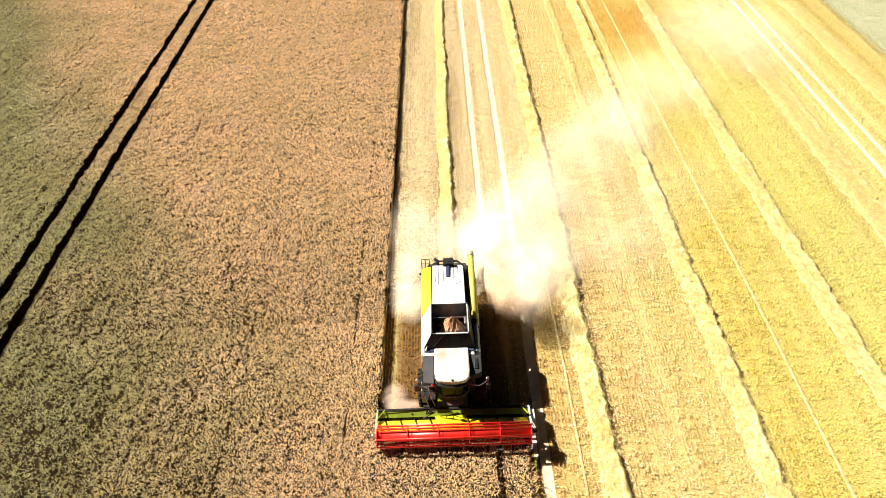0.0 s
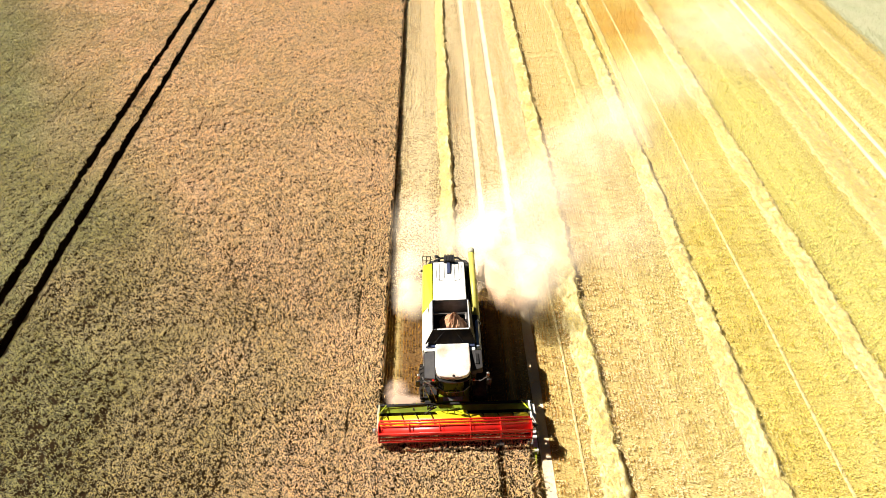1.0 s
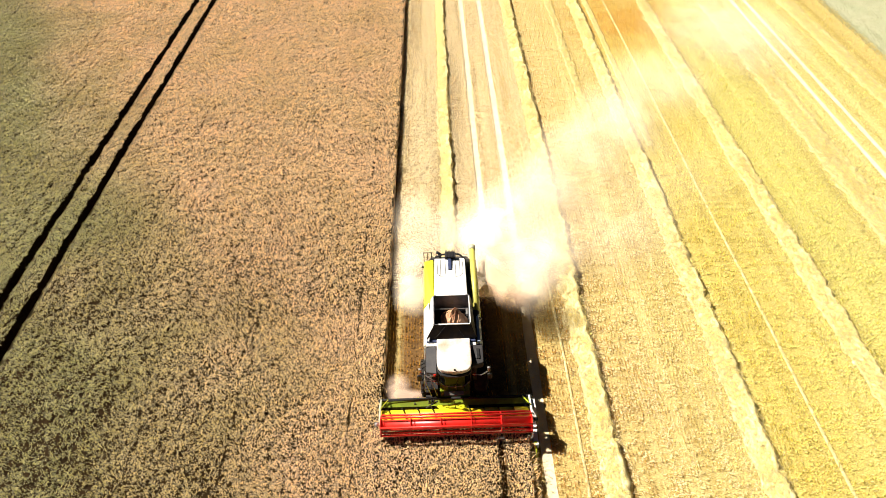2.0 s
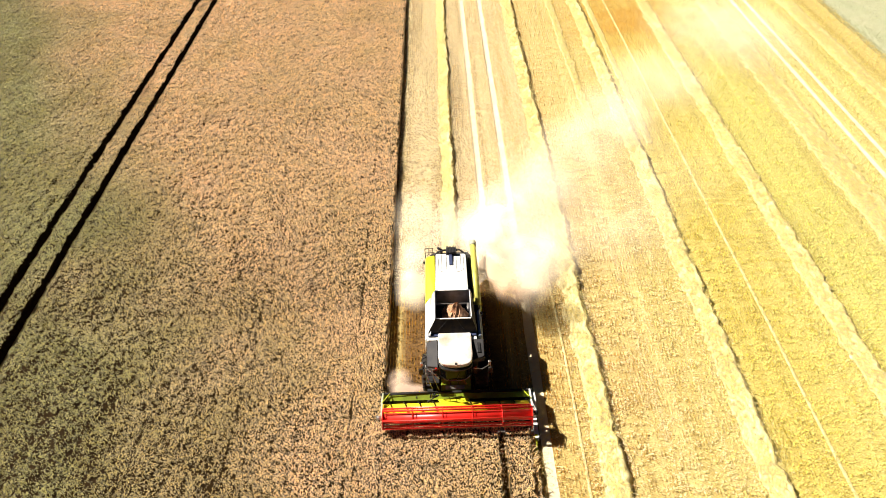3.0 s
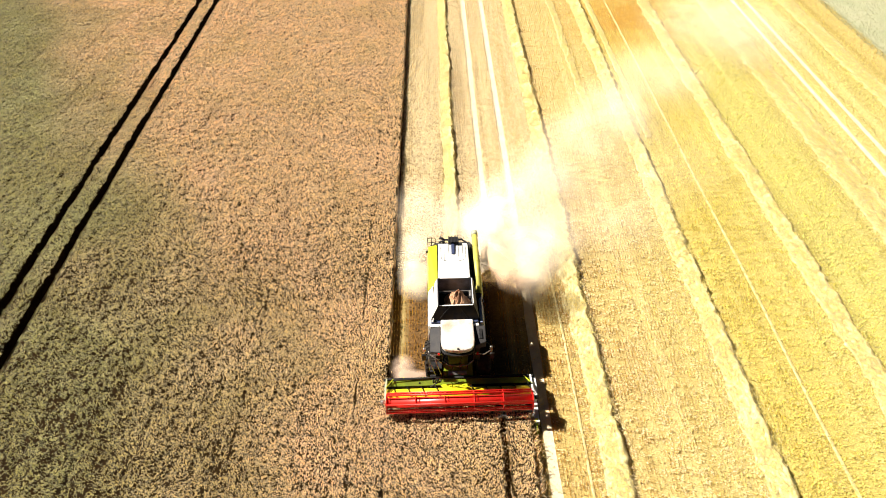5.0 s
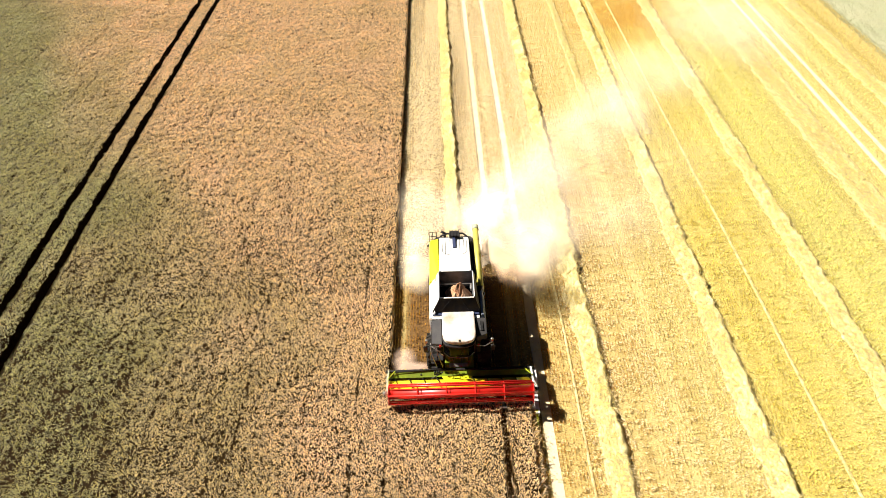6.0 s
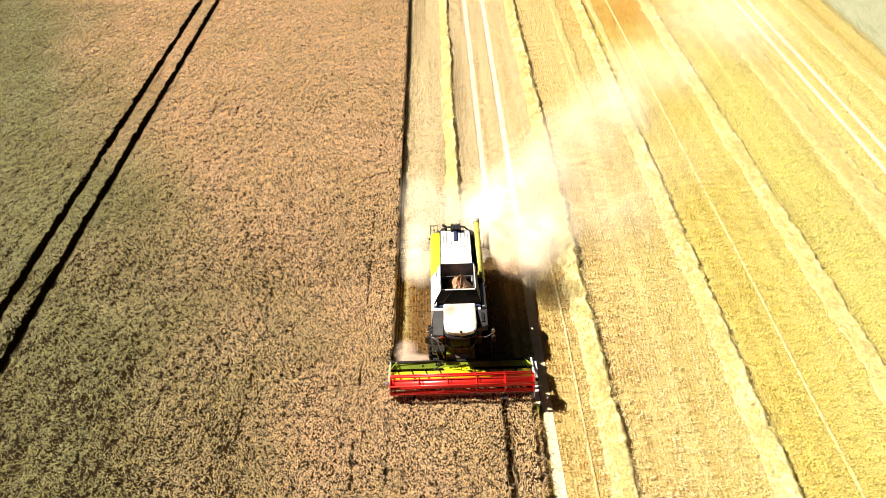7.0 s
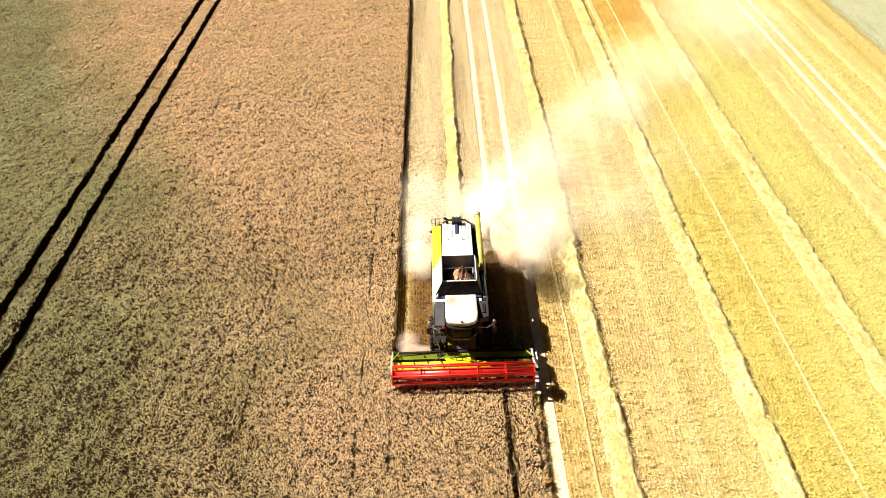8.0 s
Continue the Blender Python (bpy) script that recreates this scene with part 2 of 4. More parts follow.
def pipe(points, r, seg=10, bm=None, end_r=None):
    bm = bm or bmesh.new()
    pts = [Vector(p) for p in points]
    rings = []
    for i, p in enumerate(pts):
        way = (pts[min(i + 1, len(pts) - 1)] - pts[max(i - 1, 0)]).normalized()
        side = way.cross(Vector((0, 0, 1)) if abs(way.z) < 0.9 else Vector((1, 0, 0))).normalized()
        up = side.cross(way)
        q = r if end_r is None else r + (end_r - r) * i / (len(pts) - 1)
        rings.append([bm.verts.new(p + q * (math.cos(a) * side + math.sin(a) * up)) for a in (2 * math.pi * k / seg for k in range(seg))])
    for a, b in zip(rings, rings[1:]):
        for k in range(seg):
            bm.faces.new((a[k], a[(k + 1) % seg], b[(k + 1) % seg], b[k]))
    bm.faces.new(rings[0][::-1])
    bm.faces.new(rings[-1])
    return bm


def turned(profile, centre, seg=40, bm=None):
    """A body of revolution round an axis along x: profile of (x, radius)."""
    bm = bm or bmesh.new()
    rings = [[bm.verts.new((centre[0] + x, centre[1] + r * math.cos(a), centre[2] + r * math.sin(a))) for a in (2 * math.pi * k / seg for k in range(seg))] for x, r in profile]
    for a, b in zip(rings, rings[1:]):
        for k in range(seg):
            bm.faces.new((a[k], a[(k + 1) % seg], b[(k + 1) % seg], b[k]))
    bm.faces.new(rings[0][::-1])
    bm.faces.new(rings[-1])
    return bm


RNG = np.random.default_rng(7)


def rough(x, y, size, seed):
    """Smooth random heights from 0 to 1, with bumps about that many metres across."""
    table = np.random.default_rng(seed).random((64, 64))
    u, v = x / size, y / size
    i, j = np.floor(u).astype(int), np.floor(v).astype(int)
    f, g = u - i, v - j
    f, g = f * f * (3 - 2 * f), g * g * (3 - 2 * g)
    at = lambda a, b: table[a % 64, b % 64]
    return (at(i, j) * (1 - f) + at(i + 1, j) * f) * (1 - g) + (at(i, j + 1) * (1 - f) + at(i + 1, j + 1) * f) * g


def scatter(x0, x1, y0, y1, per_m2):
    n = int((x1 - x0) * (y1 - y0) * per_m2)
    return RNG.uniform(x0, x1, n), RNG.uniform(y0, y1, n)


def blades(base, way, length, width, droop, lean=1.0):
    """Bent blades of three triangles: up from base, leaning along way, the last part drooping."""
    n = len(base)
    side = np.stack([-way[:, 1], way[:, 0], np.zeros(n)], 1)
    ahead = np.stack([way[:, 0], way[:, 1], np.zeros(n)], 1)
    up = np.array([0, 0, 1.0])
    length, width, droop = (np.broadcast_to(v, n)[:, None] for v in (length, width, droop))
    mid = base + up * length * 0.55 + ahead * length * 0.15 * lean
    tip = mid + (up * (0.55 - droop) + ahead * (0.25 + droop * 0.5) * lean) * length
    v = np.stack([base - side * width * 0.4, base + side * width * 0.4, mid + side * width * 0.6, mid - side * width * 0.6, tip], 1).reshape(-1, 3)
    f = (np.arange(n)[:, None, None] * 5 + np.array([[0, 1, 2], [0, 2, 3], [3, 2, 4]])[None]).reshape(-1, 3)
    return v, f


def headings(n):
    a = RNG.uniform(0, 2 * np.pi, n)
    return np.stack([np.cos(a), np.sin(a)], 1)


# ---- the field ----
CUT_LEFT, CUT_RIGHT = -3.82, 3.5      # edges of the standing crop beside and before the header
FRONT = 0.12                          # where the knife has reached
TRAMS = (2.42, 4.42, 32.4, 33.8)      # bare wheel tracks in the stubble
SLOTS = ((-27.82, -27.16), (-25.84, -25.18))  # wheel tracks in the standing crop
SWATHS = ((0.05, 0.56, 10.6, 0.34), (7.4, 0.66, -30, 0.34), (14.9, 0.66, -30, 0.30), (22.5, 0.68, -30, 0.22), (29.6, 1.2, -30, 0.09), (38.1, 0.95, -30, 0.13),
          (12.2, 0.36, 27, 0.03), (16.35, 0.28, 25, 0.04))
EDGE = 42.2                            # the field's boundary

bm = bmesh.new()
bmesh.ops.create_grid(bm, x_segments=8, y_segments=8, size=3000)
ground = tagged(link_mesh("ground", bm, SOIL), "dry yellow stubble soil of a harvested field", "ground", kind="structure")

# grassland past the boundary
bm = box(EDGE, 900, -400, 900, -0.2, 0.05)
tagged(link_mesh("grass_field", bm, TURF), "grey-green dry grassland beside the stubble", "grass", kind="structure")
gx, gy = scatter(EDGE, 56, 28, 64, 34)
v, f = blades(np.stack([gx, gy, np.full(len(gx), 0.04)], 1), headings(len(gx)), RNG.uniform(0.07, 0.2, len(gx)), 0.05, 0.5)
stuff("tall_grass", v, f, GRASS, "grey-green dry grass past the field boundary", "grass")

# bare wheel tracks
for x in TRAMS:
    start = -60 if x != TRAMS[0] else 12.6
    bm = bmesh.new()
    n = 260
    ys = [start + (160 - start) * i / n for i in range(n + 1)]
    wob = [0.05 * (noise.noise((x, y * 0.5, 0)) + 0.6 * noise.noise((x, y * 2.3, 4))) for y in ys]
    half = 0.27 if x < 10 else 0.18
    rows = [[bm.verts.new((x + s * (half + w), y, 0.012 - 0.006 * (1 - abs(s)))) for s in (-1, -0.4, 0.4, 1)] for y, w in zip(ys, wob)]
    for a, b in zip(rows, rows[1:]):
        for k in range(3):
            bm.faces.new((a[k], a[k + 1], b[k + 1], b[k]))
    tagged(link_mesh("wheel_track", bm, TRACK), "pale bare earth wheel track through the stubble", "track", "wheel tracks", "structure")
# uncut weedy margin along the boundary, greener than the stubble
mx, my = scatter(41.5, EDGE + 0.3, 18, 64, 60)
v, f = blades(np.stack([mx, my, np.zeros(len(mx))], 1), headings(len(mx)), RNG.uniform(0.1, 0.22, len(mx)), 0.05, 0.3)
stuff("weedy_margin", v, f, GRASS, "olive dry weeds in the stubble along the boundary", "weeds")
# narrow pale drill marks
for x, half in ((18.35, 0.09), (6.15, 0.07)):
    bm = bmesh.new()
    ys = [-60 + 0.8 * i for i in range(270)]
    rows = [[bm.verts.new((x + s * half + 0.06 * noise.noise((x, y * 0.12, 0)), y, 0.05 + 0.02 * (1 - abs(s)))) for s in (-1, 0, 1)] for y in ys]
    for a, b in zip(rows, rows[1:]):
        for k in range(2):
            bm.faces.new((a[k], a[k + 1], b[k + 1], b[k]))
    tagged(link_mesh("straw_line", bm, STRAW), "thin pale line of straw on the stubble", "straw", "straw lines", "stuff")


def bare(x, y):
    """Where no stubble stands: tracks and swaths."""
    out = np.zeros(len(x), bool)
    for c in TRAMS:
        out |= np.abs(x - c) < 0.26
    for c, half, y0, _ in SWATHS:
        out |= (np.abs(x - c) < half * 0.9) & (y > y0)
    return out


# stubble in drill rows
def stubble(x0, x1, y0, y1, row, per_m, wide):
    lines = np.arange(x0, x1, row)
    n = int((y1 - y0) * per_m)
    x = np.repeat(lines, n) + RNG.normal(0, 0.011, n * len(lines))
    y = RNG.uniform(y0, y1, n * len(lines))
    x += 0.05 * np.sin(y * 0.13)
    keep = ~bare(x, y) & ~((x < CUT_RIGHT) & (y < 0.6)) & (x > CUT_LEFT + 0.05)
    x, y = x[keep], y[keep]
    # the stand is broken into short tufts that lie across the rows
    tuft = rough(x * 0.42 + 0.12 * y, y * 1.25, 0.27, 6)
    keep = RNG.random(len(x)) < 0.05 + 0.25 * rough(x, y, 1.7, 5) + 2.2 * np.clip(tuft - 0.33, 0, 1)
    x, y = x[keep], y[keep]
    return blades(np.stack([x, y, np.full(len(x), -0.01)], 1), headings(len(x)), RNG.uniform(0.12, 0.22, len(x)), wide, 0.1, 0.5)


pieces = [stubble(-3.8, 22, -9, 22, 0.17, 30, 0.026), stubble(-3.8, 30, 22, 62, 0.21, 11, 0.038), stubble(22, 42.4, -4, 22, 0.2, 20, 0.032), stubble(30, 42.4, 22, 62, 0.25, 8, 0.045)]
count, vs, fs = 0, [], []
for v, f in pieces:
    vs.append(v)
    fs.append(f + count)
    count += len(v)
stuff("stubble", np.concatenate(vs), np.concatenate(fs), STUBBLE, "golden cut stubble standing in drill rows", "stubble")

# chopped straw lying on the stubble
def litter(x, y, z, long, wide, spin=0.75):
    n = len(x)
    a = RNG.normal(0, spin, n) - 0.1
    d = np.stack([np.cos(a), np.sin(a), RNG.uniform(-0.25, 0.25, n)], 1) * (long / 2)[:, None]
    s = np.stack([-np.sin(a), np.cos(a), RNG.uniform(-0.3, 0.3, n)], 1) * wide / 2
    c = np.stack([x, y, z], 1)
    v = np.stack([c - d - s, c + d - s, c + d + s, c - d + s], 1).reshape(-1, 3)
    return v, np.arange(4 * n).reshape(-1, 4)


x, y = scatter(-3.7, 42.3, -8, 60, 46)
keep = (~((x < CUT_RIGHT) & (y < 9))) & (RNG.random(len(x)) < 0.02 + 0.25 * rough(x * 2.2, y * 0.4, 2.5, 9) + 1.6 * np.clip(rough(x, y * 0.012, 0.5, 10) - 0.5, 0, 1) + 0.9 * np.clip(rough(x * 0.42 + 0.12 * y, y * 1.25, 0.27, 6) - 0.35, 0, 1))
x, y = x[keep], y[keep]
v, f = litter(x, y, RNG.uniform(0.05, 0.16, len(x)), RNG.uniform(0.06, 0.16, len(x)), 0.022)
stuff("chopped_straw", v, f, STREWN, "pale chopped straw strewn over the stubble", "straw")
# chaff that the sieves have just spread over the width behind the machine
x, y = scatter(-3.6, 7.0, 10.5, 62, 400)
keep = ~bare(x, y) & (RNG.random(len(x)) < (0.35 + 0.9 * rough(x, y * 0.03, 0.5, 12)) * np.clip((y - 10.5) / 3, 0, 1))
x, y = x[keep], y[keep]
v, f = litter(x, y, RNG.uniform(0.09, 0.16, len(x)), RNG.uniform(0.06, 0.13, len(x)), 0.034)
# and what the wind has carried beside it
x2, y2 = scatter(4.7, 16, -9, 60, 150)
keep = ~bare(x2, y2) & (RNG.random(len(x2)) < (0.05 + 1.5 * np.clip(rough(x2, y2 * 0.012, 0.5, 10) - 0.5, 0, 1) + 1.1 * np.clip(rough(x2 * 0.42 + 0.12 * y2, y2 * 1.25, 0.27, 6) - 0.35, 0, 1)) * np.clip((17 - x2) / 8, 0, 1) * np.clip((x2 - 5.8) / 2, 0.15, 1))
x2, y2 = x2[keep], y2[keep]
v2, f2 = litter(x2, y2, RNG.uniform(0.06, 0.17, len(x2)), RNG.uniform(0.06, 0.14, len(x2)), 0.024)
v, f = np.concatenate([v, v2]), np.concatenate([f, f2 + len(v)])
stuff("spread_chaff", v, f, CHAFF, "peach-pale chaff spread over the stubble behind the harvester", "chaff")


# windrows of straw, steeper on the side away from the wind
def mound(t):
    return np.where(t < 0.55, np.clip((t + 1) / 1.55, 0, 1) ** 1.4, np.clip(1 - ((t - 0.55) / 0.45) ** 2, 0, 1))


def swath(cx, half, y0, y1, tall):
    nx, ny = 16, int((y1 - y0) / 0.14)
    gy, gx = np.meshgrid(np.linspace(y0, y1, ny + 1), np.linspace(-1, 1, nx + 1), indexing="ij")
    off = 0.16 * (rough(gy * 0 + cx * 9, gy, 4.7, 21) - 0.5)
    tattered = rough(gy * 0 + cx * 5 + np.sign(gx) * 7, gy, 0.4, 22) + 0.7 * rough(gy * 0 + cx * 3 + np.sign(gx) * 5, gy, 1.3, 25) - 0.85
    edge = half * (1 + 0.42 * tattered)
    px = cx + off + gx * edge
    lumps = 0.35 + 0.75 * rough(px, gy, 0.42, 23) + 0.5 * rough(px * 0.3, gy, 1.1, 26)
    h = (tall * mound(gx) * lumps + 0.10 * rough(px, gy, 0.17, 24)) * np.clip((gy - y0) / 3, 0, 1)
    v = np.stack([px, gy, np.where(np.abs(gx) > 0.99, -0.02, h)], -1).reshape(-1, 3)
    i = (np.arange(ny)[:, None] * (nx + 1) + np.arange(nx)[None]).ravel()
    return v, np.stack([i, i + 1, i + nx + 2, i + nx + 1], 1)


for cx, half, y0, tall in SWATHS:
    a, b = max(y0, -12), 66
    v, f = swath(cx, half, a, b, tall)
    body = stuff("straw_swath", v, f, STRAW, "long pale windrow of threshed straw on stubble", "straw swath", "structure")
    tagged(body, group="windrows")
    n = int((b - a) * half * 2 * 230)
    # the stalks thin out gradually on the windward side
    x = cx + np.where(RNG.random(n) < 0.65, RNG.normal(0, half * 0.5, n), half * 0.4 - RNG.exponential(half * 0.85, n))
    y = RNG.uniform(a, b, n)
    t = mound(np.clip((x - cx) / half, -1, 1))
    v, f = litter(x, y, 0.08 + tall * t * RNG.uniform(0.8, 1.25, n) + RNG.uniform(-0.05, 0.06, n), RNG.uniform(0.1, 0.26, n), 0.017, 2.5)
    lay = stuff("loose_straw", v, f, STRAW_PIECE, "loose pale straw stalks heaped on the windrow", "straw")
    tagged(lay, group="windrow straw")


# ---- the standing wheat ----
def top(x, y):
    return 0.52 + 0.11 * rough(x, y, 0.8, 31) + 0.16 * rough(x, y, 0.3, 32) + 0.08 * (rough(x, y, 5.0, 33) - 0.5) - 0.14 * np.clip(rough(x * 1.0, y * 0.18, 0.42, 34) - 0.72, 0, 1) / 0.28


NEAR = -9.8                            # before this the wheat is only seen from afar
BEDS = ((-37, SLOTS[0][0], NEAR, 8), (-45, SLOTS[0][0], 8, 24), (-55, SLOTS[0][0], 24, 44), (-62, SLOTS[0][0], 44, 62),
        (SLOTS[0][1], SLOTS[1][0], NEAR, 62), (SLOTS[1][1], CUT_LEFT, NEAR, 62), (CUT_LEFT, 1.95, NEAR, FRONT), (2.4, CUT_RIGHT, NEAR, FRONT))
vs, fs, count = [], [], 0
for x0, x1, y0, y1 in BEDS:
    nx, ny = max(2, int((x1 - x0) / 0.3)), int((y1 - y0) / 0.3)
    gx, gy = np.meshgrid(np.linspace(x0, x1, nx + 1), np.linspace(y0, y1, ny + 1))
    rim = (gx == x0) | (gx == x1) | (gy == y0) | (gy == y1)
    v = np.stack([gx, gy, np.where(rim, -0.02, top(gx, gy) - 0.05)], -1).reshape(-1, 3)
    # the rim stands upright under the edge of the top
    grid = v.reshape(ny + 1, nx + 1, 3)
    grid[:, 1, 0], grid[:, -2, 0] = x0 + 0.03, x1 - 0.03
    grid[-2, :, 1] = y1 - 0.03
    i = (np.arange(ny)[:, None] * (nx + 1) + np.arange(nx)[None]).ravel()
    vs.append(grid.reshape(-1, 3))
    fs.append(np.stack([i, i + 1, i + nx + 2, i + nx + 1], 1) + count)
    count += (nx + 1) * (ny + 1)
stuff("wheat_bed", np.concatenate(vs), np.concatenate(fs), SHADE_CANOPY, "dense standing ripe wheat stalks in the uncut field, shade painted near-black", "wheat")


def far_bed(x0, x1, y0, y1):
    nx, ny = max(2, int((x1 - x0) / 0.8)), max(2, int((y1 - y0) / 0.8))
    gx, gy = np.meshgrid(np.linspace(x0, x1, nx + 1), np.linspace(y0, y1, ny + 1))
    rim = (gx == x0) | (gx == x1) | (gy == y0) | (gy == y1)
    h = 0.62 + 0.12 * RNG.random(gx.shape)
    v = np.stack([gx, gy, np.where(rim, -0.02, h)], -1).reshape(-1, 3)
    i = (np.arange(ny)[:, None] * (nx + 1) + np.arange(nx)[None]).ravel()
    return v, np.stack([i, i + 1, i + nx + 2, i + nx + 1], 1)


vs, fs, count = [], [], 0
for bed in ((-120, -62, 44, 120), (-120, -55, 24, 44), (-120, -45, 8, 24), (-120, -37, NEAR, 8), (-120, SLOTS[0][0], -60, NEAR), (SLOTS[0][1], SLOTS[1][0], -60, NEAR), (SLOTS[1][1], 1.95, -60, NEAR), (2.4, CUT_RIGHT, -60, NEAR),
            (-62, SLOTS[0][0], 62, 120), (SLOTS[0][1], SLOTS[1][0], 62, 120), (SLOTS[1][1], CUT_LEFT, 62, 120)):
    v, f = far_bed(*bed)
    vs.append(v)
    fs.append(f + count)
    count += len(v)
stuff("distant_wheat", np.concatenate(vs), np.concatenate(fs), FAR_CROP, "ripe tan wheat reaching away over the uncut field", "wheat")


def in_bed(x, y):
    out = np.zeros(len(x), bool)
    for x0, x1, y0, y1 in BEDS:
        # stalks lean unevenly over the rims of the wheel tracks
        lean = 0.16 * (rough(x * 0, y, 0.35, 37) - 0.45)
        out |= (x > x0 - lean) & (x < x1 + lean) & (y < y1 + 0.05)
    return out & ((x > -28.5 - 0.52 * (y + 4)) | (RNG.random(len(x)) < 0.08)) & (x < CUT_RIGHT + 0.05)


def ripe(x, y):
    """The stand is thinner towards the near tramline and thickest far up the field."""
    return 0.58 * np.clip((y - 8) / 25, 0, 1) - 0.34 * np.clip((-x - 8) / 12, 0, 1) * np.clip((14 - y) / 14, 0, 1) + 0.3 * np.clip((x + 11) / 6, 0, 1) - missed(x, y)


def missed(x, y):
    """Two thin, broken lines where the drill missed a row."""
    gap = lambda c, seed: (np.abs(x - c - 0.05 * np.sin(y * 0.3)) < 0.07) * np.clip(3 * rough(x * 0 + seed, y, 1.6, seed) - 0.9, 0, 1)
    return gap(-5.45, 61) + 0.7 * gap(-11.35, 62)


vs, fs, count = [], [], 0
for x0, x1, y0, y1, per in ((-37, 3.6, NEAR, 8, 440), (-45, -3.7, 8, 24, 295), (-55, -3.7, 24, 44, 240), (-62, -3.7, 44, 62, 210)):
    x, y = scatter(x0, x1, y0, y1, per)
    keep = in_bed(x, y) & (RNG.random(len(x)) < 2.2 * (0.5 * rough(x, y, 0.16, 41) + 0.5 * rough(x, y, 0.09, 42)) - 0.3 + 0.5 * np.clip(rough(x, y * 0.16, 0.38, 35) - 0.35, -0.35, 0.3) + 0.3 * (rough(x, y, 1.1, 36) - 0.4) + ripe(x, y))
    x, y = x[keep], y[keep]
    n = len(x)
    v, f = blades(np.stack([x, y, top(x, y) - 0.05], 1), headings(n), RNG.uniform(0.12, 0.22, n) * np.interp(y, (0, 20), (0.8, 1)), np.interp(y, (-10, 8, 24, 44, 62), (0.026, 0.032, 0.050, 0.072, 0.086)), RNG.uniform(0.2, 0.9, n))
    vs.append(v)
    fs.append(f + count)
    count += len(v)
# thin short stalks in the missed strip, and cut wheat sliding over the knife
x, y = scatter(1.95, 2.4, -10, 0.1, 90)
v, f = blades(np.stack([x, y, RNG.uniform(0.05, 0.38, len(x))], 1), headings(len(x)), RNG.uniform(0.12, 0.2, len(x)), 0.037, 0.4)
vs.append(v)
fs.append(f + count)
count += len(v)
x, y = scatter(-3.75, 3.45, 0.08, 0.75, 300)
keep = RNG.random(len(x)) < 0.2 + 0.7 * rough(x, y, 0.5, 44) - 0.5 * (y - 0.1)
x, y = x[keep], y[keep]
v, f = blades(np.stack([x, y, 0.5 - 0.3 * (y - 0.1) + RNG.uniform(-0.08, 0.08, len(x))], 1), np.stack([RNG.normal(0, 0.5, len(x)), np.full(len(x), 0.9)], 1), RNG.uniform(0.12, 0.22, len(x)), 0.037, 0.6)
vs.append(v)
fs.append(f + count)
count += len(v)
# stalks along the cut edges
for ex, y0, y1, out in ((CUT_LEFT, 0, 62, 0.35), (CUT_RIGHT, -10, 0.1, 1), (1.95, -10, 0.1, 0.2), (2.4, -10, 0.1, -0.2), (SLOTS[0][1] + 0.04, -8, 62, -0.15), (SLOTS[1][1] + 0.04, -8, 62, -0.15)):
    n = int((y1 - y0) * 26)
    base = np.stack([ex + RNG.normal(0.02 * out, 0.05, n), RNG.uniform(y0, y1, n), np.full(n, 0.0)], 1)
    way = np.stack([np.full(n, out * 0.8), RNG.normal(0, 0.5 if ex > -10 else 0.2, n)], 1)
    v, f = blades(base, way, RNG.uniform(0.55, 0.8, n), 0.035, RNG.uniform(0.1, 0.5, n))
    vs.append(v)
    fs.append(f + count)
    count += len(v)
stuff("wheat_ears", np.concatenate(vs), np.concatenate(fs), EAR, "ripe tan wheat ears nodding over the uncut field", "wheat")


# ---- the combine harvester ----
def wheel(parent, cx, cy, r, width, rim_r):
    """A lugged drive or steering wheel: tyre with a rim under it."""
    h = width / 2
    ty = part("tyre", turned([(-h, rim_r), (-h * 1.02, r * 0.82), (-h * 0.86, r * 0.95), (-h * 0.5, r * 0.985), (0, r), (h * 0.5, r * 0.985), (h * 0.86, r * 0.95), (h * 1.02, r * 0.82), (h, rim_r)], (cx, cy, r)), RUBBER, parent, "dusty black lugged tyre", True)
    bm = bmesh.new()
    for k in range(22):
        for s in (-1, 1):
            a = 2 * math.pi * (k + (0.5 if s > 0 else 0)) / 22
            radial, along, across = Vector((0, math.cos(a), math.sin(a))), Vector((0, -math.sin(a), math.cos(a))), Vector((1, 0, 0))
            c0 = Vector((cx, cy, r)) + radial * r
            inner, outer = c0 + along * 0.02, c0 + across * s * h * 0.95 + along * 0.22 - radial * 0.05
            hull([p + d * along + e * radial for p in (inner, outer) for d in (-0.022, 0.022) for e in (-0.03, 0.02)], 0, bm)
    tagged(part("tread", bm, RUBBER, ty), kind="stuff")
    part("rim", turned([(-h * 0.8, rim_r * 0.98), (-h * 0.5, rim_r * 0.85), (-h * 0.3, rim_r * 0.3), (h * 0.3, rim_r * 0.3), (h * 0.5, rim_r * 0.85), (h * 0.8, rim_r * 0.98)], (cx, cy, r), 28), WHITE, ty, "dusty pale steel rim", True)


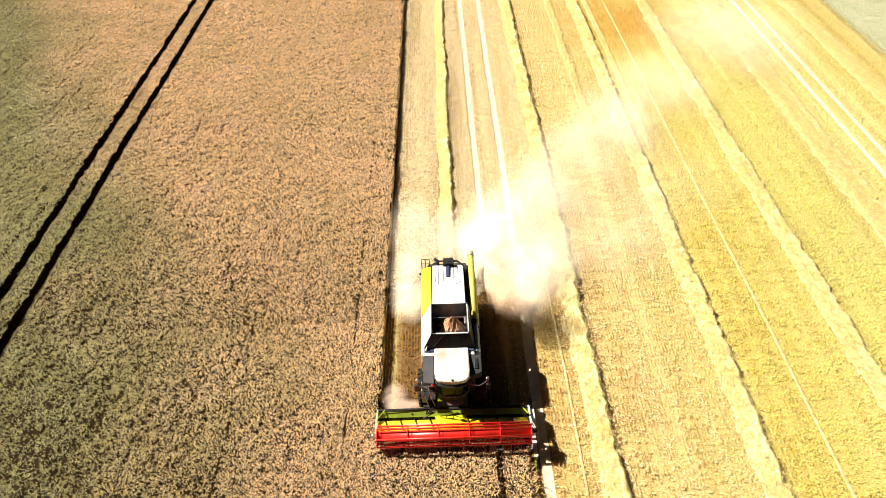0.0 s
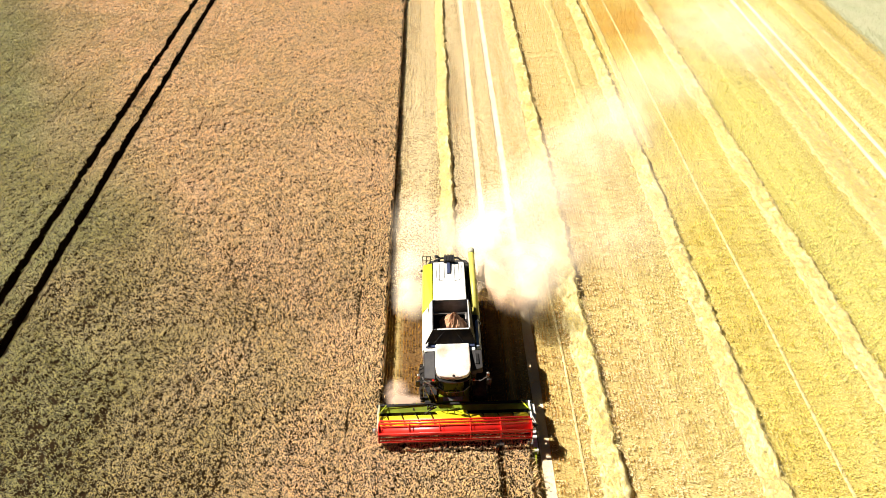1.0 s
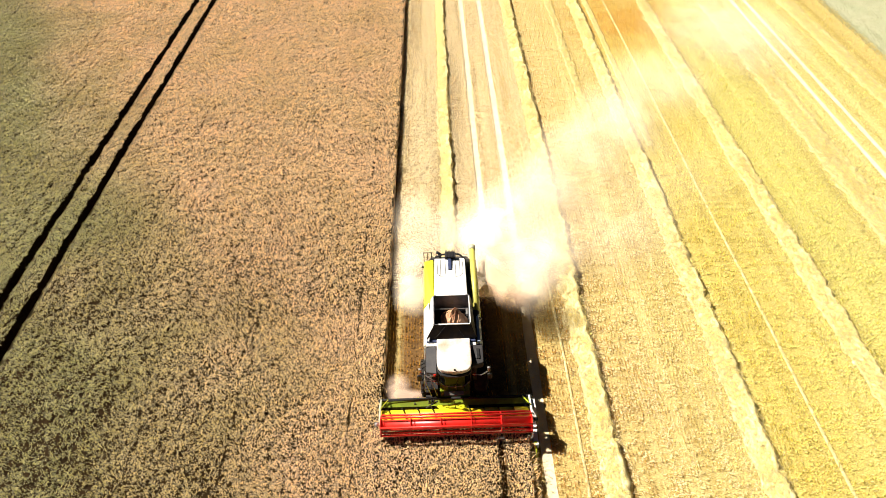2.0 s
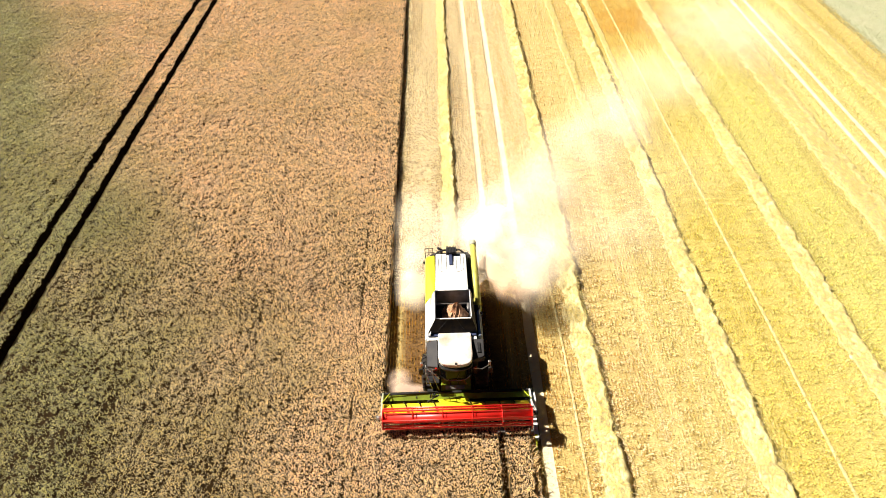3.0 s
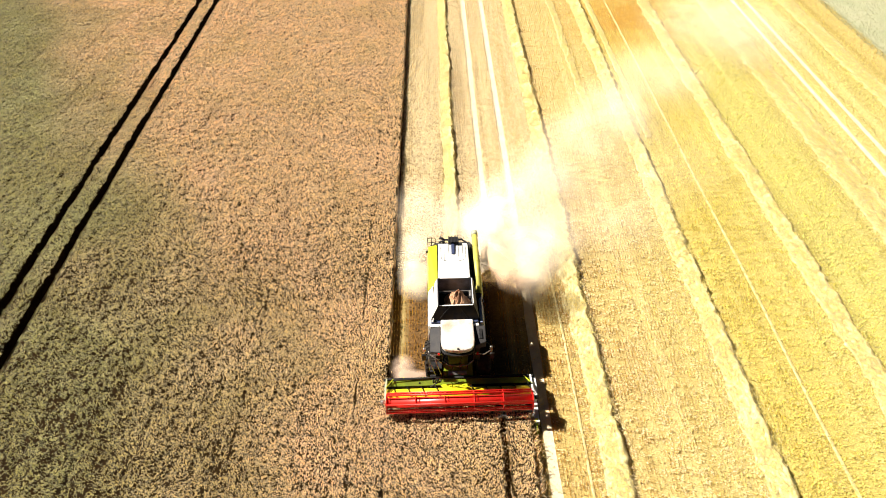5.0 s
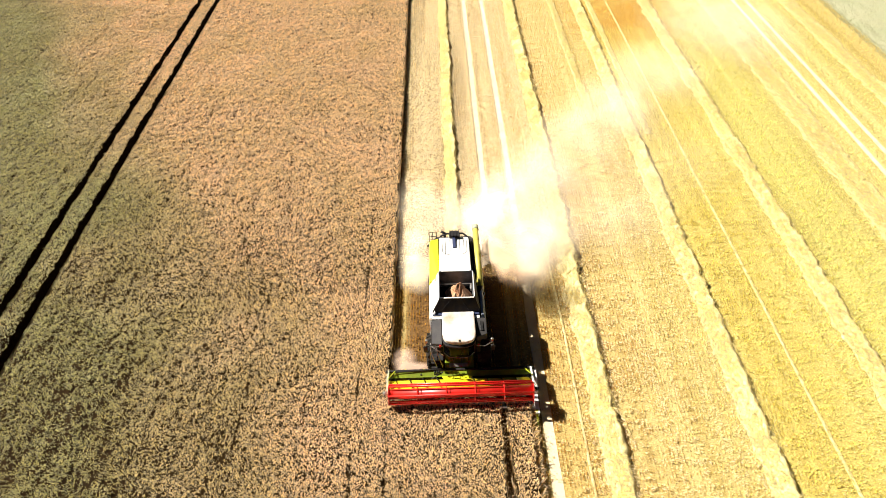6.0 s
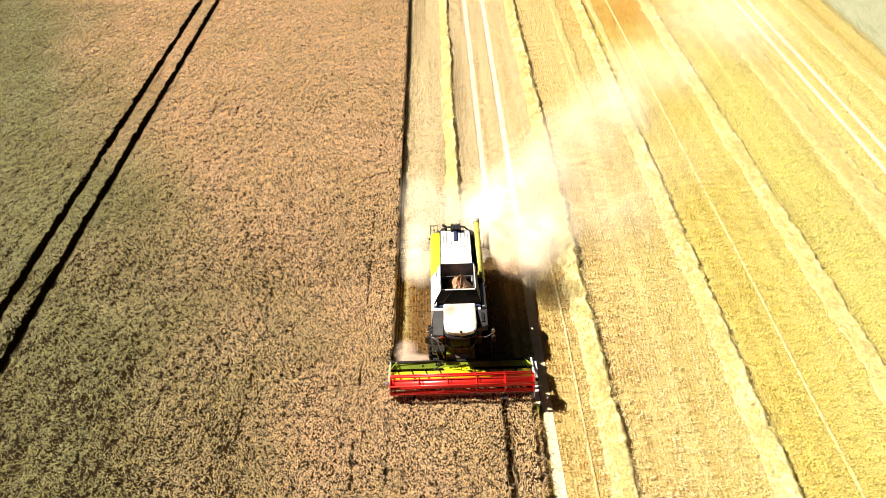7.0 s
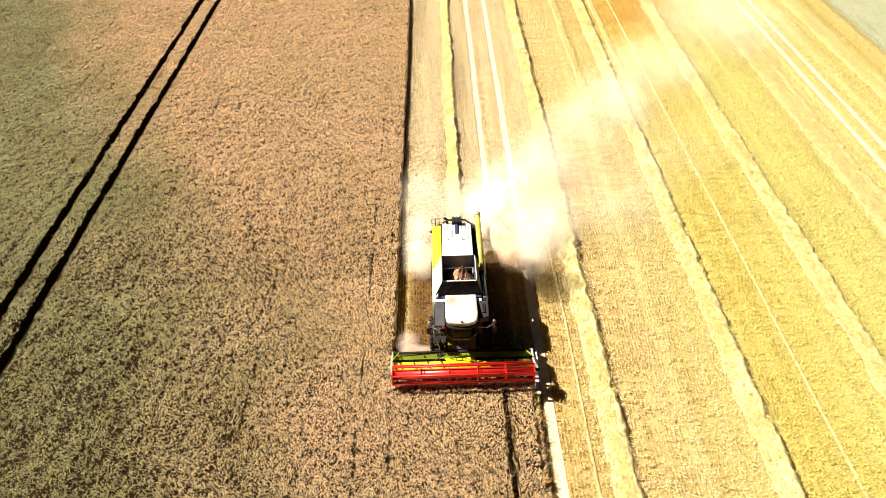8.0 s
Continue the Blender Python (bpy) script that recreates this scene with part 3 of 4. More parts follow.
def combine():
    c = thing("combine_harvester", (0, 5.5, 0), "lime and white combine harvester with open grain tank on stubble", "combine harvester")
    # threshing body between the wheels, and the side panels
    part("body", prism([(2.9, 1.2), (3.6, 0.75), (8.6, 0.75), (10.1, 1.5), (10.2, 2.7), (9.9, 3.15), (3.4, 3.1), (2.9, 2.2)], -1.18, 1.18, "x", 0.06), BLACK, c, "dark machine body behind the panels")
    # left side: white panel by the tank, lime panel along the engine bay
    part("side_panel", hull([(-1.52, 3.75, 1.5), (-1.52, 6.2, 1.5), (-1.52, 3.75, 3.15), (-1.52, 6.2, 3.15), (-1.2, 3.75, 3.72), (-1.2, 6.2, 3.72), (-1.2, 3.75, 1.5), (-1.2, 6.2, 1.5)], 0.04), WHITE, c, "white side panel beside the tank")
    part("side_panel", hull([(-1.54, 6.24, 1.3), (-1.54, 9.6, 1.5), (-1.54, 6.24, 2.9), (-1.54, 9.6, 2.9), (-1.46, 6.24, 3.4), (-1.46, 9.6, 3.36), (-0.95, 6.24, 3.62), (-0.95, 9.6, 3.5), (-1.2, 6.24, 1.3), (-1.2, 9.6, 1.5)], 0.05), YELLOW, c, "bright lime side panel over the engine bay")
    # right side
    part("side_panel", hull([(1.5, 3.75, 1.5), (1.5, 5.9, 1.5), (1.5, 3.75, 3.0), (1.5, 5.9, 3.0), (1.38, 3.75, 3.45), (1.38, 5.9, 3.45), (1.22, 3.75, 3.45), (1.22, 5.9, 3.45), (1.2, 3.75, 1.5), (1.2, 5.9, 1.5)], 0.04), SKY_WHITE, c, "white side panel beside the tank, sky tint painted in")
    lime_side = part("side_panel", hull([(1.55, 5.95, 1.3), (1.55, 9.85, 1.5), (1.55, 5.95, 2.85), (1.55, 9.85, 2.75), (1.2, 5.95, 3.1), (1.2, 9.85, 3.1), (1.15, 5.95, 1.3), (1.15, 9.85, 1.5)], 0.05), LIME, c, "lime side panel under the unloading auger")
    lean = Matrix.Translation((1.41, 5.3, 3.33)) @ Matrix.Rotation(radians(-64), 4, "Y")
    bm = turned([(0, 0.14), (0.02, 0.14)], (0, 0, 0), 20)
    bm.transform(lean)
    badge = part("badge", bm, WHITE, c, "round pale badge on the side panel")
    bm = turned([(0.02, 0.09), (0.03, 0.09)], (0, 0, 0), 20)
    bm.transform(lean)
    part("badge_disc", bm, GREY, badge)
    # engine deck
    deck = part("engine_deck", hull([(-0.93, 6.42, 3.62), (0.84, 6.42, 3.62), (-0.93, 6.42, 3.9), (0.84, 6.42, 3.9), (-0.88, 9.42, 3.45), (0.84, 9.42, 3.45), (-0.88, 9.42, 3.74), (0.84, 9.42, 3.74)], 0.04), WHITE, c, "white engine deck with seams")
    zd = lambda y: 3.9 - 0.16 * (y - 6.42) / 3.0
    for x, y0, y1 in ((-0.55, 7.9, 9.35), (-0.28, 8.1, 9.35), (0.28, 7.9, 9.35), (0.52, 8.1, 9.35)):
        part("deck_seam", hull([(x + a, y, zd(y) + e) for y in (y0, y1) for a in (-0.012, 0.012) for e in (-0.01, 0.006)]), GREY, deck, "dark panel seam")
    for s in (-1, 1):
        arc = [(s * (0.28 + 0.42 * math.sin(a)) - 0.02, 8.2 - 0.3 * math.cos(a), 0) for a in (radians(t) for t in range(0, 91, 15))]
        part("deck_seam", pipe([(x, y, zd(y) + 0.003) for x, y, _ in arc] + [(s * 0.72 - 0.02, 9.1, zd(9.1) + 0.003)], 0.012, 6), GREY, deck, "curved dark panel seam")
    part("deck_hatch", box(-0.13, 0.06, 8.45, 9.35, 3.74, 3.86, 0.02), BLUE_PLASTIC, deck, "dark blue-grey air duct")
    part("air_intake", box(-0.30, 0.32, 9.30, 9.80, 3.6, 3.95, 0.08), BLACK, c, "black ribbed air intake")
    bm = bmesh.new()
    for k in range(7):
        box(-0.28 + 0.086 * k, -0.24 + 0.086 * k, 9.28, 9.82, 3.93, 3.99, 0.0, bm)
    tagged(part("intake_ribs", bm, GREY, c), kind="stuff")
    part("exhaust", pipe([(-0.55, 9.6, 3.4), (-0.57, 9.66, 3.85), (-0.78, 9.72, 3.96)], 0.085, 12), BLACK, c, "black exhaust stack", True)
    part("rear_beam", pipe([(-0.85, 9.5, 3.75), (-0.45, 9.62, 3.85), (0.5, 9.62, 3.85), (0.82, 9.4, 3.72), (0.93, 8.9, 3.6)], 0.055, 10), BLACK, c, "", True)
    part("rear_hood", hull([(-1.3, 9.8, 1.6), (1.2, 9.8, 1.6), (-1.3, 9.8, 3.2), (1.2, 9.8, 3.2), (-1.1, 10.45, 1.9), (1.0, 10.45, 1.9), (-1.1, 10.3, 3.0), (1.0, 10.3, 3.0)], 0.08), GREY, c, "dark rear straw hood")
    # railing at the back
    for x in (-1.5, -1.28, -1.05):
        part("rail_post", pipe([(x, 9.95, 2.9), (x, 9.95, 3.7)], 0.02, 8), BLACK, c)
    for z in (3.35, 3.7):
        part("rail", pipe([(-1.52, 9.95, z), (-1.03, 9.95, z)], 0.02, 8), BLACK, c)
    part("rear_lamp", box(-1.62, -1.5, 9.1, 9.2, 3.3, 3.42, 0.02), BLACK, c)
    # grain tank: four thin walls, flared flaps and a floor
    tank = part("grain_tank", box(-0.98, -0.93, 4.2, 6.1, 2.9, 4.35, 0.01), TANK, c, "dark steel grain tank, open at the top")
    part("tank_wall", box(0.86, 0.91, 4.2, 6.1, 2.9, 4.35, 0.01), TANK, tank)
    part("tank_wall", box(-0.93, 0.86, 6.05, 6.1, 2.9, 4.37, 0.01), TANK, tank)
    part("tank_wall", box(-0.93, 0.86, 4.2, 4.25, 2.9, 4.3, 0.01), TANK, tank)
    part("tank_floor", box(-0.93, 0.86, 4.25, 6.05, 2.88, 2.93), TANK, tank)
    part("tank_brace", pipe([(-0.92, 5.45, 4.0), (0.85, 5.45, 4.0)], 0.03, 8), STEEL, tank, "steel cross brace")
    part("tank_sensor", box(0.70, 0.83, 5.0, 5.4, 3.9, 4.1, 0.02), STEEL, tank, "pale sensor box")
    part("tank_rim", box(0.855, 0.905, 4.25, 6.0, 4.35, 4.375, 0.008), WHITE, tank, "pale side lip of the tank")
    part("tank_rim", box(-0.72, 0.86, 4.16, 4.23, 4.3, 4.34, 0.012), WHITE, tank, "pale front lip of the tank")
    part("tank_rim", box(-0.8, 0.72, 6.03, 6.12, 4.37, 4.4, 0.012), WHITE, tank, "pale rear lip of the tank")
    part("tank_flap", hull([(-1.36, 3.85, 3.60), (1.18, 3.85, 3.60), (-1.36, 3.9, 3.55), (1.18, 3.9, 3.55), (-0.95, 4.2, 4.32), (0.9, 4.2, 4.32), (-0.95, 4.2, 4.25), (0.9, 4.2, 4.25)]), FLAP, tank, "black folding front flap of the tank")
    part("tank_flap", hull([(-1.36, 3.85, 3.60), (-1.30, 3.85, 3.55), (-0.95, 4.2, 4.32), (-0.95, 4.2, 4.25), (-1.12, 6.3, 3.80), (-1.08, 6.3, 3.75), (-0.96, 6.1, 4.35), (-0.96, 6.1, 4.28)]), WHITE, tank, "white folding side flap of the tank")
    part("tank_flap", hull([(1.18, 3.85, 3.60), (1.14, 3.85, 3.55), (0.9, 4.2, 4.32), (0.9, 4.2, 4.25), (1.02, 6.3, 3.80), (0.98, 6.3, 3.75), (0.88, 6.1, 4.35), (0.88, 6.1, 4.28)]), BLACK, tank, "dark folding side flap of the tank")
    for x0, x1 in ((-0.55, -0.3), (0.35, 0.1)):
        part("flap_rib", pipe([(x0 * 1.6, 3.88, 3.66), (x1, 4.17, 4.32)], 0.012, 6), BLACK, tank)
    # unloading auger folded along the right side
    tube = part("unloading_auger", pipe([(1.29, 5.75, 3.38), (1.30, 10.45, 3.48)], 0.17, 24), OLIVE, c, "faded lime unloading auger tube folded back", True)
    part("spout", pipe([(1.30, 10.25, 3.48), (1.30, 10.62, 3.46)], 0.195, 20), PALE, tube, "olive-dark rubber spout", True)
    part("auger_elbow", pipe([(1.2, 4.9, 3.0), (1.2, 5.3, 3.2), (1.25, 5.75, 3.4)], 0.2, 18), BLACK, tube, "black auger elbow", True)
    # black strip added as the dark gap between deck and auger
    part("auger_gap_strip", box(0.98, 1.1, 6.3, 9.6, 3.1, 3.35, 0.02), BLACK, c, "black strip for the dark gap beside the auger")
    for y in (6.9, 8.1, 9.3):
        z = 3.38 + 0.0213 * (y - 5.75)
        part("auger_band", pipe([(1.295, y, z), (1.295, y + 0.03, z)], 0.182, 20), OLIVE, tube)
    # front deck before the tank
    part("front_deck", box(-1.4, 1.15, 3.52, 3.86, 2.6, 3.44, 0.04), WHITE, c, "white front edge of the tank housing")
    # the sky's blue tint under the flap, drawn as a band
    part("sky_tint_band", box(-1.34, 1.12, 3.72, 3.9, 3.42, 3.53, 0.015), BLUE_PLASTIC, c, "dark blue band under the tank flap for the sky's tint")
    # cab
    cab = part("cab", hull([(-0.8, 3.78, 1.9), (0.8, 3.78, 1.9), (-0.78, 2.26, 2.2), (0.78, 2.26, 2.2), (-0.48, 1.98, 2.2), (0.48, 1.98, 2.2), (-0.84, 3.78, 3.35), (0.84, 3.78, 3.35), (-0.8, 2.16, 3.35), (0.8, 2.16, 3.35), (-0.5, 1.9, 3.35), (0.5, 1.9, 3.35)], 0.03), GLASS, c, "dark tinted cab glazing")
    part("cab_base", hull([(-0.76, 3.78, 1.5), (0.76, 3.78, 1.5), (-0.7, 3.58, 1.5), (0.7, 3.58, 1.5), (-0.8, 3.78, 1.9), (0.8, 3.78, 1.9), (-0.76, 2.38, 2.16), (0.76, 2.38, 2.16), (-0.44, 2.13, 2.16), (0.44, 2.13, 2.16)], 0.02), BLACK, cab, "black cab floor")
    for s in (-1, 1):
        part("cab_pillar", pipe([(s * 0.8, 2.25, 2.2), (s * 0.81, 2.16, 3.35)], 0.03, 8), BLACK, cab)
    outline = [(-0.84, 3.84), (-0.86, 2.48), (-0.8, 2.14), (-0.66, 1.96), (-0.35, 1.86), (0, 1.83), (0.35, 1.86), (0.66, 1.96), (0.8, 2.14), (0.86, 2.48), (0.84, 3.84)]
    roof = part("cab_roof", prism(outline, 3.36, 3.62, "z", 0.06), DUSTY_WHITE, cab, "white cab roof dusted with chaff")
    part("roof_visor", prism([(x * 1.02, y - 0.12) for x, y in outline if y < 2.58] + [(0.8, 2.53), (-0.8, 2.53)], 3.26, 3.355, "z", 0.01), BLACK, cab, "black sun visor")
    part("roof_lamp", box(-0.05, 0.05, 1.87, 1.97, 3.61, 3.67, 0.015), BLACK, cab)
    for x in (-0.55, -0.3, 0.3, 0.55):
        part("work_lamp", box(x - 0.08, x + 0.08, 1.78 + 0.12 * abs(x), 1.86 + 0.12 * abs(x), 3.22, 3.34, 0.02), STEEL, cab)
    part("windscreen_sill", pipe([(-0.8, 2.24, 2.2), (-0.48, 1.97, 2.18), (0, 1.92, 2.18), (0.48, 1.97, 2.18), (0.8, 2.24, 2.2)], 0.028, 8), STEEL, cab, "pale sill under the windscreen", True)
    part("wiper", pipe([(0.05, 1.94, 2.24), (0.18, 1.91, 2.8)], 0.012, 6), BLACK, cab)
    # shoulders either side of the cab roof
    for s in (-1, 1):
        x1 = 1.42 if s < 0 else 1.46
        rear = (3.5, 3.32) if s < 0 else (3.47, 3.47)
        fore = (3.2, 2.95) if s < 0 else (3.29, 3.27)
        y0, y1, y2 = (2.05, 2.3, 3.52) if s < 0 else (2.35, 2.6, 3.5)
        part("shoulder", hull([(s * 0.88, y0, fore[0]), (s * x1, y1, fore[1]), (s * 0.88, y2, rear[0]), (s * x1, y2, rear[1]), (s * 0.88, y0, 3.05), (s * x1, y1, 2.8), (s * 0.88, y2, 2.9), (s * x1, y2, 2.8)], 0.03), GREY, c, "dark grey shoulder panel beside the cab")
        part("shoulder_support", box(min(s * 0.95, s * 1.15), max(s * 0.95, s * 1.15), 2.6, 3.5, 1.7, 2.95, 0.02), BLACK, c)
        part("marker_lamp", box(s * 0.98 - 0.06, s * 0.98 + 0.06, 1.98, 2.08, 3.02, 3.14, 0.02), LAMP_RED, c, "red marker lamp")
        # mirrors on arms
        arm = part("mirror_arm", pipe([(s * 0.85, 2.02, 3.1), (s * 1.3, 1.95, 3.1), (s * 1.72, 2.15, 3.2), (s * 1.74, 2.15, 2.9)], 0.028, 8), STEEL, c, "", True)
        part("mirror", box(s * 1.74 - 0.11, s * 1.74 + 0.11, 2.08, 2.18, 2.5, 2.95, 0.03), BLACK, arm, "black mirror housing")
        part("mirror_glass", box(s * 1.74 - 0.09, s * 1.74 + 0.09, 2.183, 2.19, 2.54, 2.91), MIRROR, arm, "mirror glass")
        part("upper_mirror", box(s * 1.68 - 0.07, s * 1.68 + 0.07, 2.1, 2.22, 3.2, 3.45, 0.03), STEEL, arm, "small upper mirror")
    part("shoulder_vent", hull([(x, y, 3.46 + 0.165 * (y - 3.5) + e) for x in (1.10, 1.28) for y in (2.75, 3.3) for e in (0.0, 0.05)], 0.02), BLACK, c, "black oval vent")
    # ladder and handrails on the crop side
    for z in (0.7, 1.05, 1.4):
        part("ladder_step", box(-1.48, -1.18, 1.85 + z * 0.2, 1.98 + z * 0.2, z, z + 0.04, 0.01), BLACK, c)
    part("platform", box(-1.5, -0.85, 2.1, 2.55, 1.68, 1.75, 0.015), BLACK, c, "steel access platform")
    for y in (1.98, 2.3):
        part("handrail", pipe([(-1.5, y, 1.75), (-1.5, y, 2.75), (-1.2, y - 0.1, 2.9), (-0.92, y - 0.06, 2.8)], 0.02, 8), STEEL, c, "pale tubular handrail", True)
    for x in (-1.5, -1.2):
        part("handrail", pipe([(x, 2.5, 2.75), (x + 0.05, 2.2, 2.2), (x + 0.3, 1.9, 1.5)], 0.024, 8), STEEL, c, "pale tubular handrail", True)
    part("handrail", pipe([(-1.62, 2.25, 2.95), (-1.1, 2.02, 2.72), (-0.82, 1.85, 2.5)], 0.026, 8), STEEL, c, "pale tubular handrail", True)
    for z in (2.1, 2.45):
        part("handrail", pipe([(-1.5, 1.98, z), (-1.5, 2.5, z)], 0.018, 8), STEEL, c)
    # axles and wheels
    part("axle", pipe([(-1.2, 3.3, 0.98), (1.2, 3.3, 0.98)], 0.16, 12), BLACK, c)
    part("axle", pipe([(-1.2, 8.3, 0.72), (1.2, 8.3, 0.72)], 0.11, 12), BLACK, c)
    for s in (-1, 1):
        wheel(c, s * 1.38, 3.3, 0.98, 0.72, 0.48)
        wheel(c, s * 1.35, 8.3, 0.72, 0.55, 0.36)
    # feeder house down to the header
    feeder = part("feeder_house", hull([(x, y, z) for x in (-0.78, 0.78) for y, z in ((2.0, 0.35), (2.1, 1.02), (3.3, 0.95), (3.3, 1.75))], 0.05), SHADED_LIME, c, "lime feeder house between cab and header")
    part("feeder_plate", hull([(x, y, z) for x in (-0.55, 0.45) for y, z in ((2.12, 1.05), (2.12, 1.1), (2.3, 1.15), (2.3, 1.2))], 0.01), STEEL, feeder, "worn plate on the feeder house")
    for x in (-0.5, -0.1, 0.3):
        part("hydraulic_hose", pipe([(x, 2.75, 1.58), (x + 0.08, 2.6, 1.66), (x + 0.18, 2.4, 1.58), (x + 0.22, 2.2, 1.36)], 0.02, 6), BLACK, feeder, "", True)
    part("drive_shaft", pipe([(-0.9, 1.9, 0.95), (-1.5, 1.6, 0.8)], 0.05, 10), BLACK, c)
    return c


combine()

# the heap of grain slumped against the tank's front wall, with a dug-out flank
bm = bmesh.new()
rings = []
for k in range(16):
    q = k / 15
    ring = []
    for i in range(56):
        a = 2 * math.pi * i / 56
        u, w = math.cos(a), math.sin(a)
        r = (0.86 * (1 - q) + 0.07) * (1 + 0.30 * noise.noise((u * 1.6 + 3, w * 1.6, q * 1.5)) + 0.16 * noise.noise((u * 4, w * 4, q * 5)))
        z = 2.93 + 1.32 * q ** 0.8 + (0.16 * noise.noise((u * 2.5, w * 2.5, q * 4 + 7)) + 0.09 * noise.noise((u * 9, w * 9, q * 11))) * (0.3 + q)
        ring.append(bm.verts.new((max(-0.92, min(0.85, 0.06 + 0.08 * q + r * u)), max(4.27, min(6.03, 5.08 + 0.1 * q + r * 0.9 * w)), max(2.94, z))))
    rings.append(ring)
for a, b in zip(rings, rings[1:]):
    for i in range(56):
        bm.faces.new((a[i], a[(i + 1) % 56], b[(i + 1) % 56], b[i]))
bm.faces.new(rings[-1])
bm.faces.new(rings[0][::-1])
tagged(link_mesh("grain_heap", bm, GRAIN), "craggy heap of reddish brown wheat grain in the tank", "grain")


# ---- the cutting header ----
def header():
    h = thing("cutting_header", (0, 1.0, 0), "wide lime header with a red pickup reel in standing wheat", "harvester header")
    L = 3.84
    trough = [(0.18, 0.10), (0.5, 0.12), (0.85, 0.16), (1.2, 0.3), (1.6, 0.45), (1.79, 0.77)]
    under = [(y + 0.05, z - 0.05) for y, z in reversed(trough)]
    # black stands in for the shade inside the trough
    part("trough", prism(trough + under, -L, L, "x"), BLACK, h, "worn steel trough under the auger, shade painted black")
    part("back_sheet", prism([(1.66, 0.88), (1.94, 0.99), (1.97, 0.96), (1.69, 0.85)], -L, L, "x"), SHADED_LIME, h, "lime sloping back sheet")
    part("top_beam", prism([(1.93, 0.99), (1.95, 1.06), (2.05, 1.08), (2.09, 0.9)], -L, L, "x", 0.015), BLACK, h, "black top beam")
    part("back_frame", box(-L, L, 1.85, 2.0, 0.3, 0.5, 0.03), LIME, h)
    for x in (-2.9, -1.9, 1.2, 2.2, 3.1):
        part("brace", prism([(1.78, 0.35), (2.02, 1.03), (2.1, 1.03), (2.0, 0.35)], x - 0.03, x + 0.03, "x"), LIME, h)
    part("centre_flap", prism([(-0.95, 1.64), (-0.72, 1.36), (0.45, 1.36), (0.68, 1.64), (0.4, 1.76), (-0.7, 1.76)], 0.86, 0.89, "z", 0.01), YELLOW, h, "bright lime flap over the feed opening")
    for x in (-1.35, -1.22, -1.12):
        part("hose_coupling", pipe([(x, 1.95, 1.01), (x + 0.02, 1.85, 1.05), (x, 1.75, 0.85)], 0.03, 8), BLACK, h)
    part("hook", box(-2.1, -2.02, 1.75, 1.85, 0.8, 0.97, 0.01), BLACK, h)
    part("edge_rail", pipe([(-L, 1.35, 0.8), (-L + 0.35, 1.89, 1.07), (-0.9, 2.01, 1.1)], 0.025, 8), BLACK, h, "black edge tube")
    # intake auger with left and right hand flights
    screw = part("intake_auger", pipe([(-L + 0.05, 1.15, 0.75), (L - 0.05, 1.15, 0.75)], 0.36, 24), AMBER, h, "bright yellow intake auger drum", True)
    for s in (-1, 1):
        bm = bmesh.new()
        n, last = 150, None
        for i in range(n + 1):
            x = s * (0.55 + (L - 0.65) * i / n)
            a = s * 2 * math.pi * (abs(x) - 0.55) / 0.74
            pair = [bm.verts.new((x, 1.15 + r * math.cos(a), 0.75 + r * math.sin(a))) for r in (0.35, 0.46)]
            if last:
                bm.faces.new((last[0], last[1], pair[1], pair[0]))
            last = pair
        # thick and black to draw the shadow between the drum's turns
        bmesh.ops.solidify(bm, geom=bm.faces[:], thickness=0.12)
        part("flight", bm, BLACK, screw, "worn dark spiral flight, thickened and blackened for its shadow")
    for k in range(8):
        x = -0.42 + 0.12 * k
        a = k * 2.1
        part("feed_finger", pipe([(x, 1.15 + 0.2 * math.cos(a), 0.75 + 0.2 * math.sin(a)), (x, 1.15 + 0.48 * math.cos(a), 0.75 + 0.48 * math.sin(a))], 0.012, 6), STEEL, screw)
    # knife
    knife = part("cutter_bar", box(-L, L, 0.1, 0.2, 0.09, 0.12, 0.005), STEEL, h, "steel cutter bar")
    bm = bmesh.new()
    for k in range(100):
        x = -L + 0.04 + k * 0.0765
        hull([(x - 0.018, 0.12, 0.09), (x + 0.018, 0.12, 0.09), (x - 0.018, 0.12, 0.125), (x + 0.018, 0.12, 0.125), (x, -0.02, 0.1)], 0, bm)
    tagged(part("knife_guards", bm, STEEL, knife), kind="stuff")
    # ends and crop dividers
    for s, mat, text in ((-1, PALE, "pale dusty end plate"), (1, WHITE, "white end plate")):
        side = [(-0.4, 0.12), (-0.42, 0.40), (0.0, 0.46), (0.72, 0.48), (0.86, 0.92), (1.3, 1.12), (1.85, 1.08), (1.95, 0.4), (1.2, 0.1), (0, 0.06)]
        end = part("end_plate", prism(side, s * L, s * (L + (0.025 if s < 0 else 0.2)), "x", 0.006), mat, h, text)
        part("divider", hull([(s * (L - 0.02), -0.2, 0.1), (s * (L + 0.14), -0.2, 0.1), (s * (L - 0.02), -0.2, 0.45), (s * (L + 0.14), -0.2, 0.45), (s * (L + 0.05), -0.95, 0.12), (s * (L + 0.05), -1.0, 0.2)], 0.02), LIME, end, "pointed lime crop divider")
        part("end_guard", prism([(1.1, 0.3), (1.25, 0.8), (1.75, 0.9), (1.8, 0.3)], s * (L + (0.02 if s < 0 else 0.19)), s * (L + (0.06 if s < 0 else 0.23)), "x", 0.01), mat, end, "pressed drive guard")
        part("end_lamp", box(s * (L + 0.02) - 0.05, s * (L + 0.02) + 0.05, 1.82, 1.95, 1.08, 1.22, 0.02), BLACK, end)
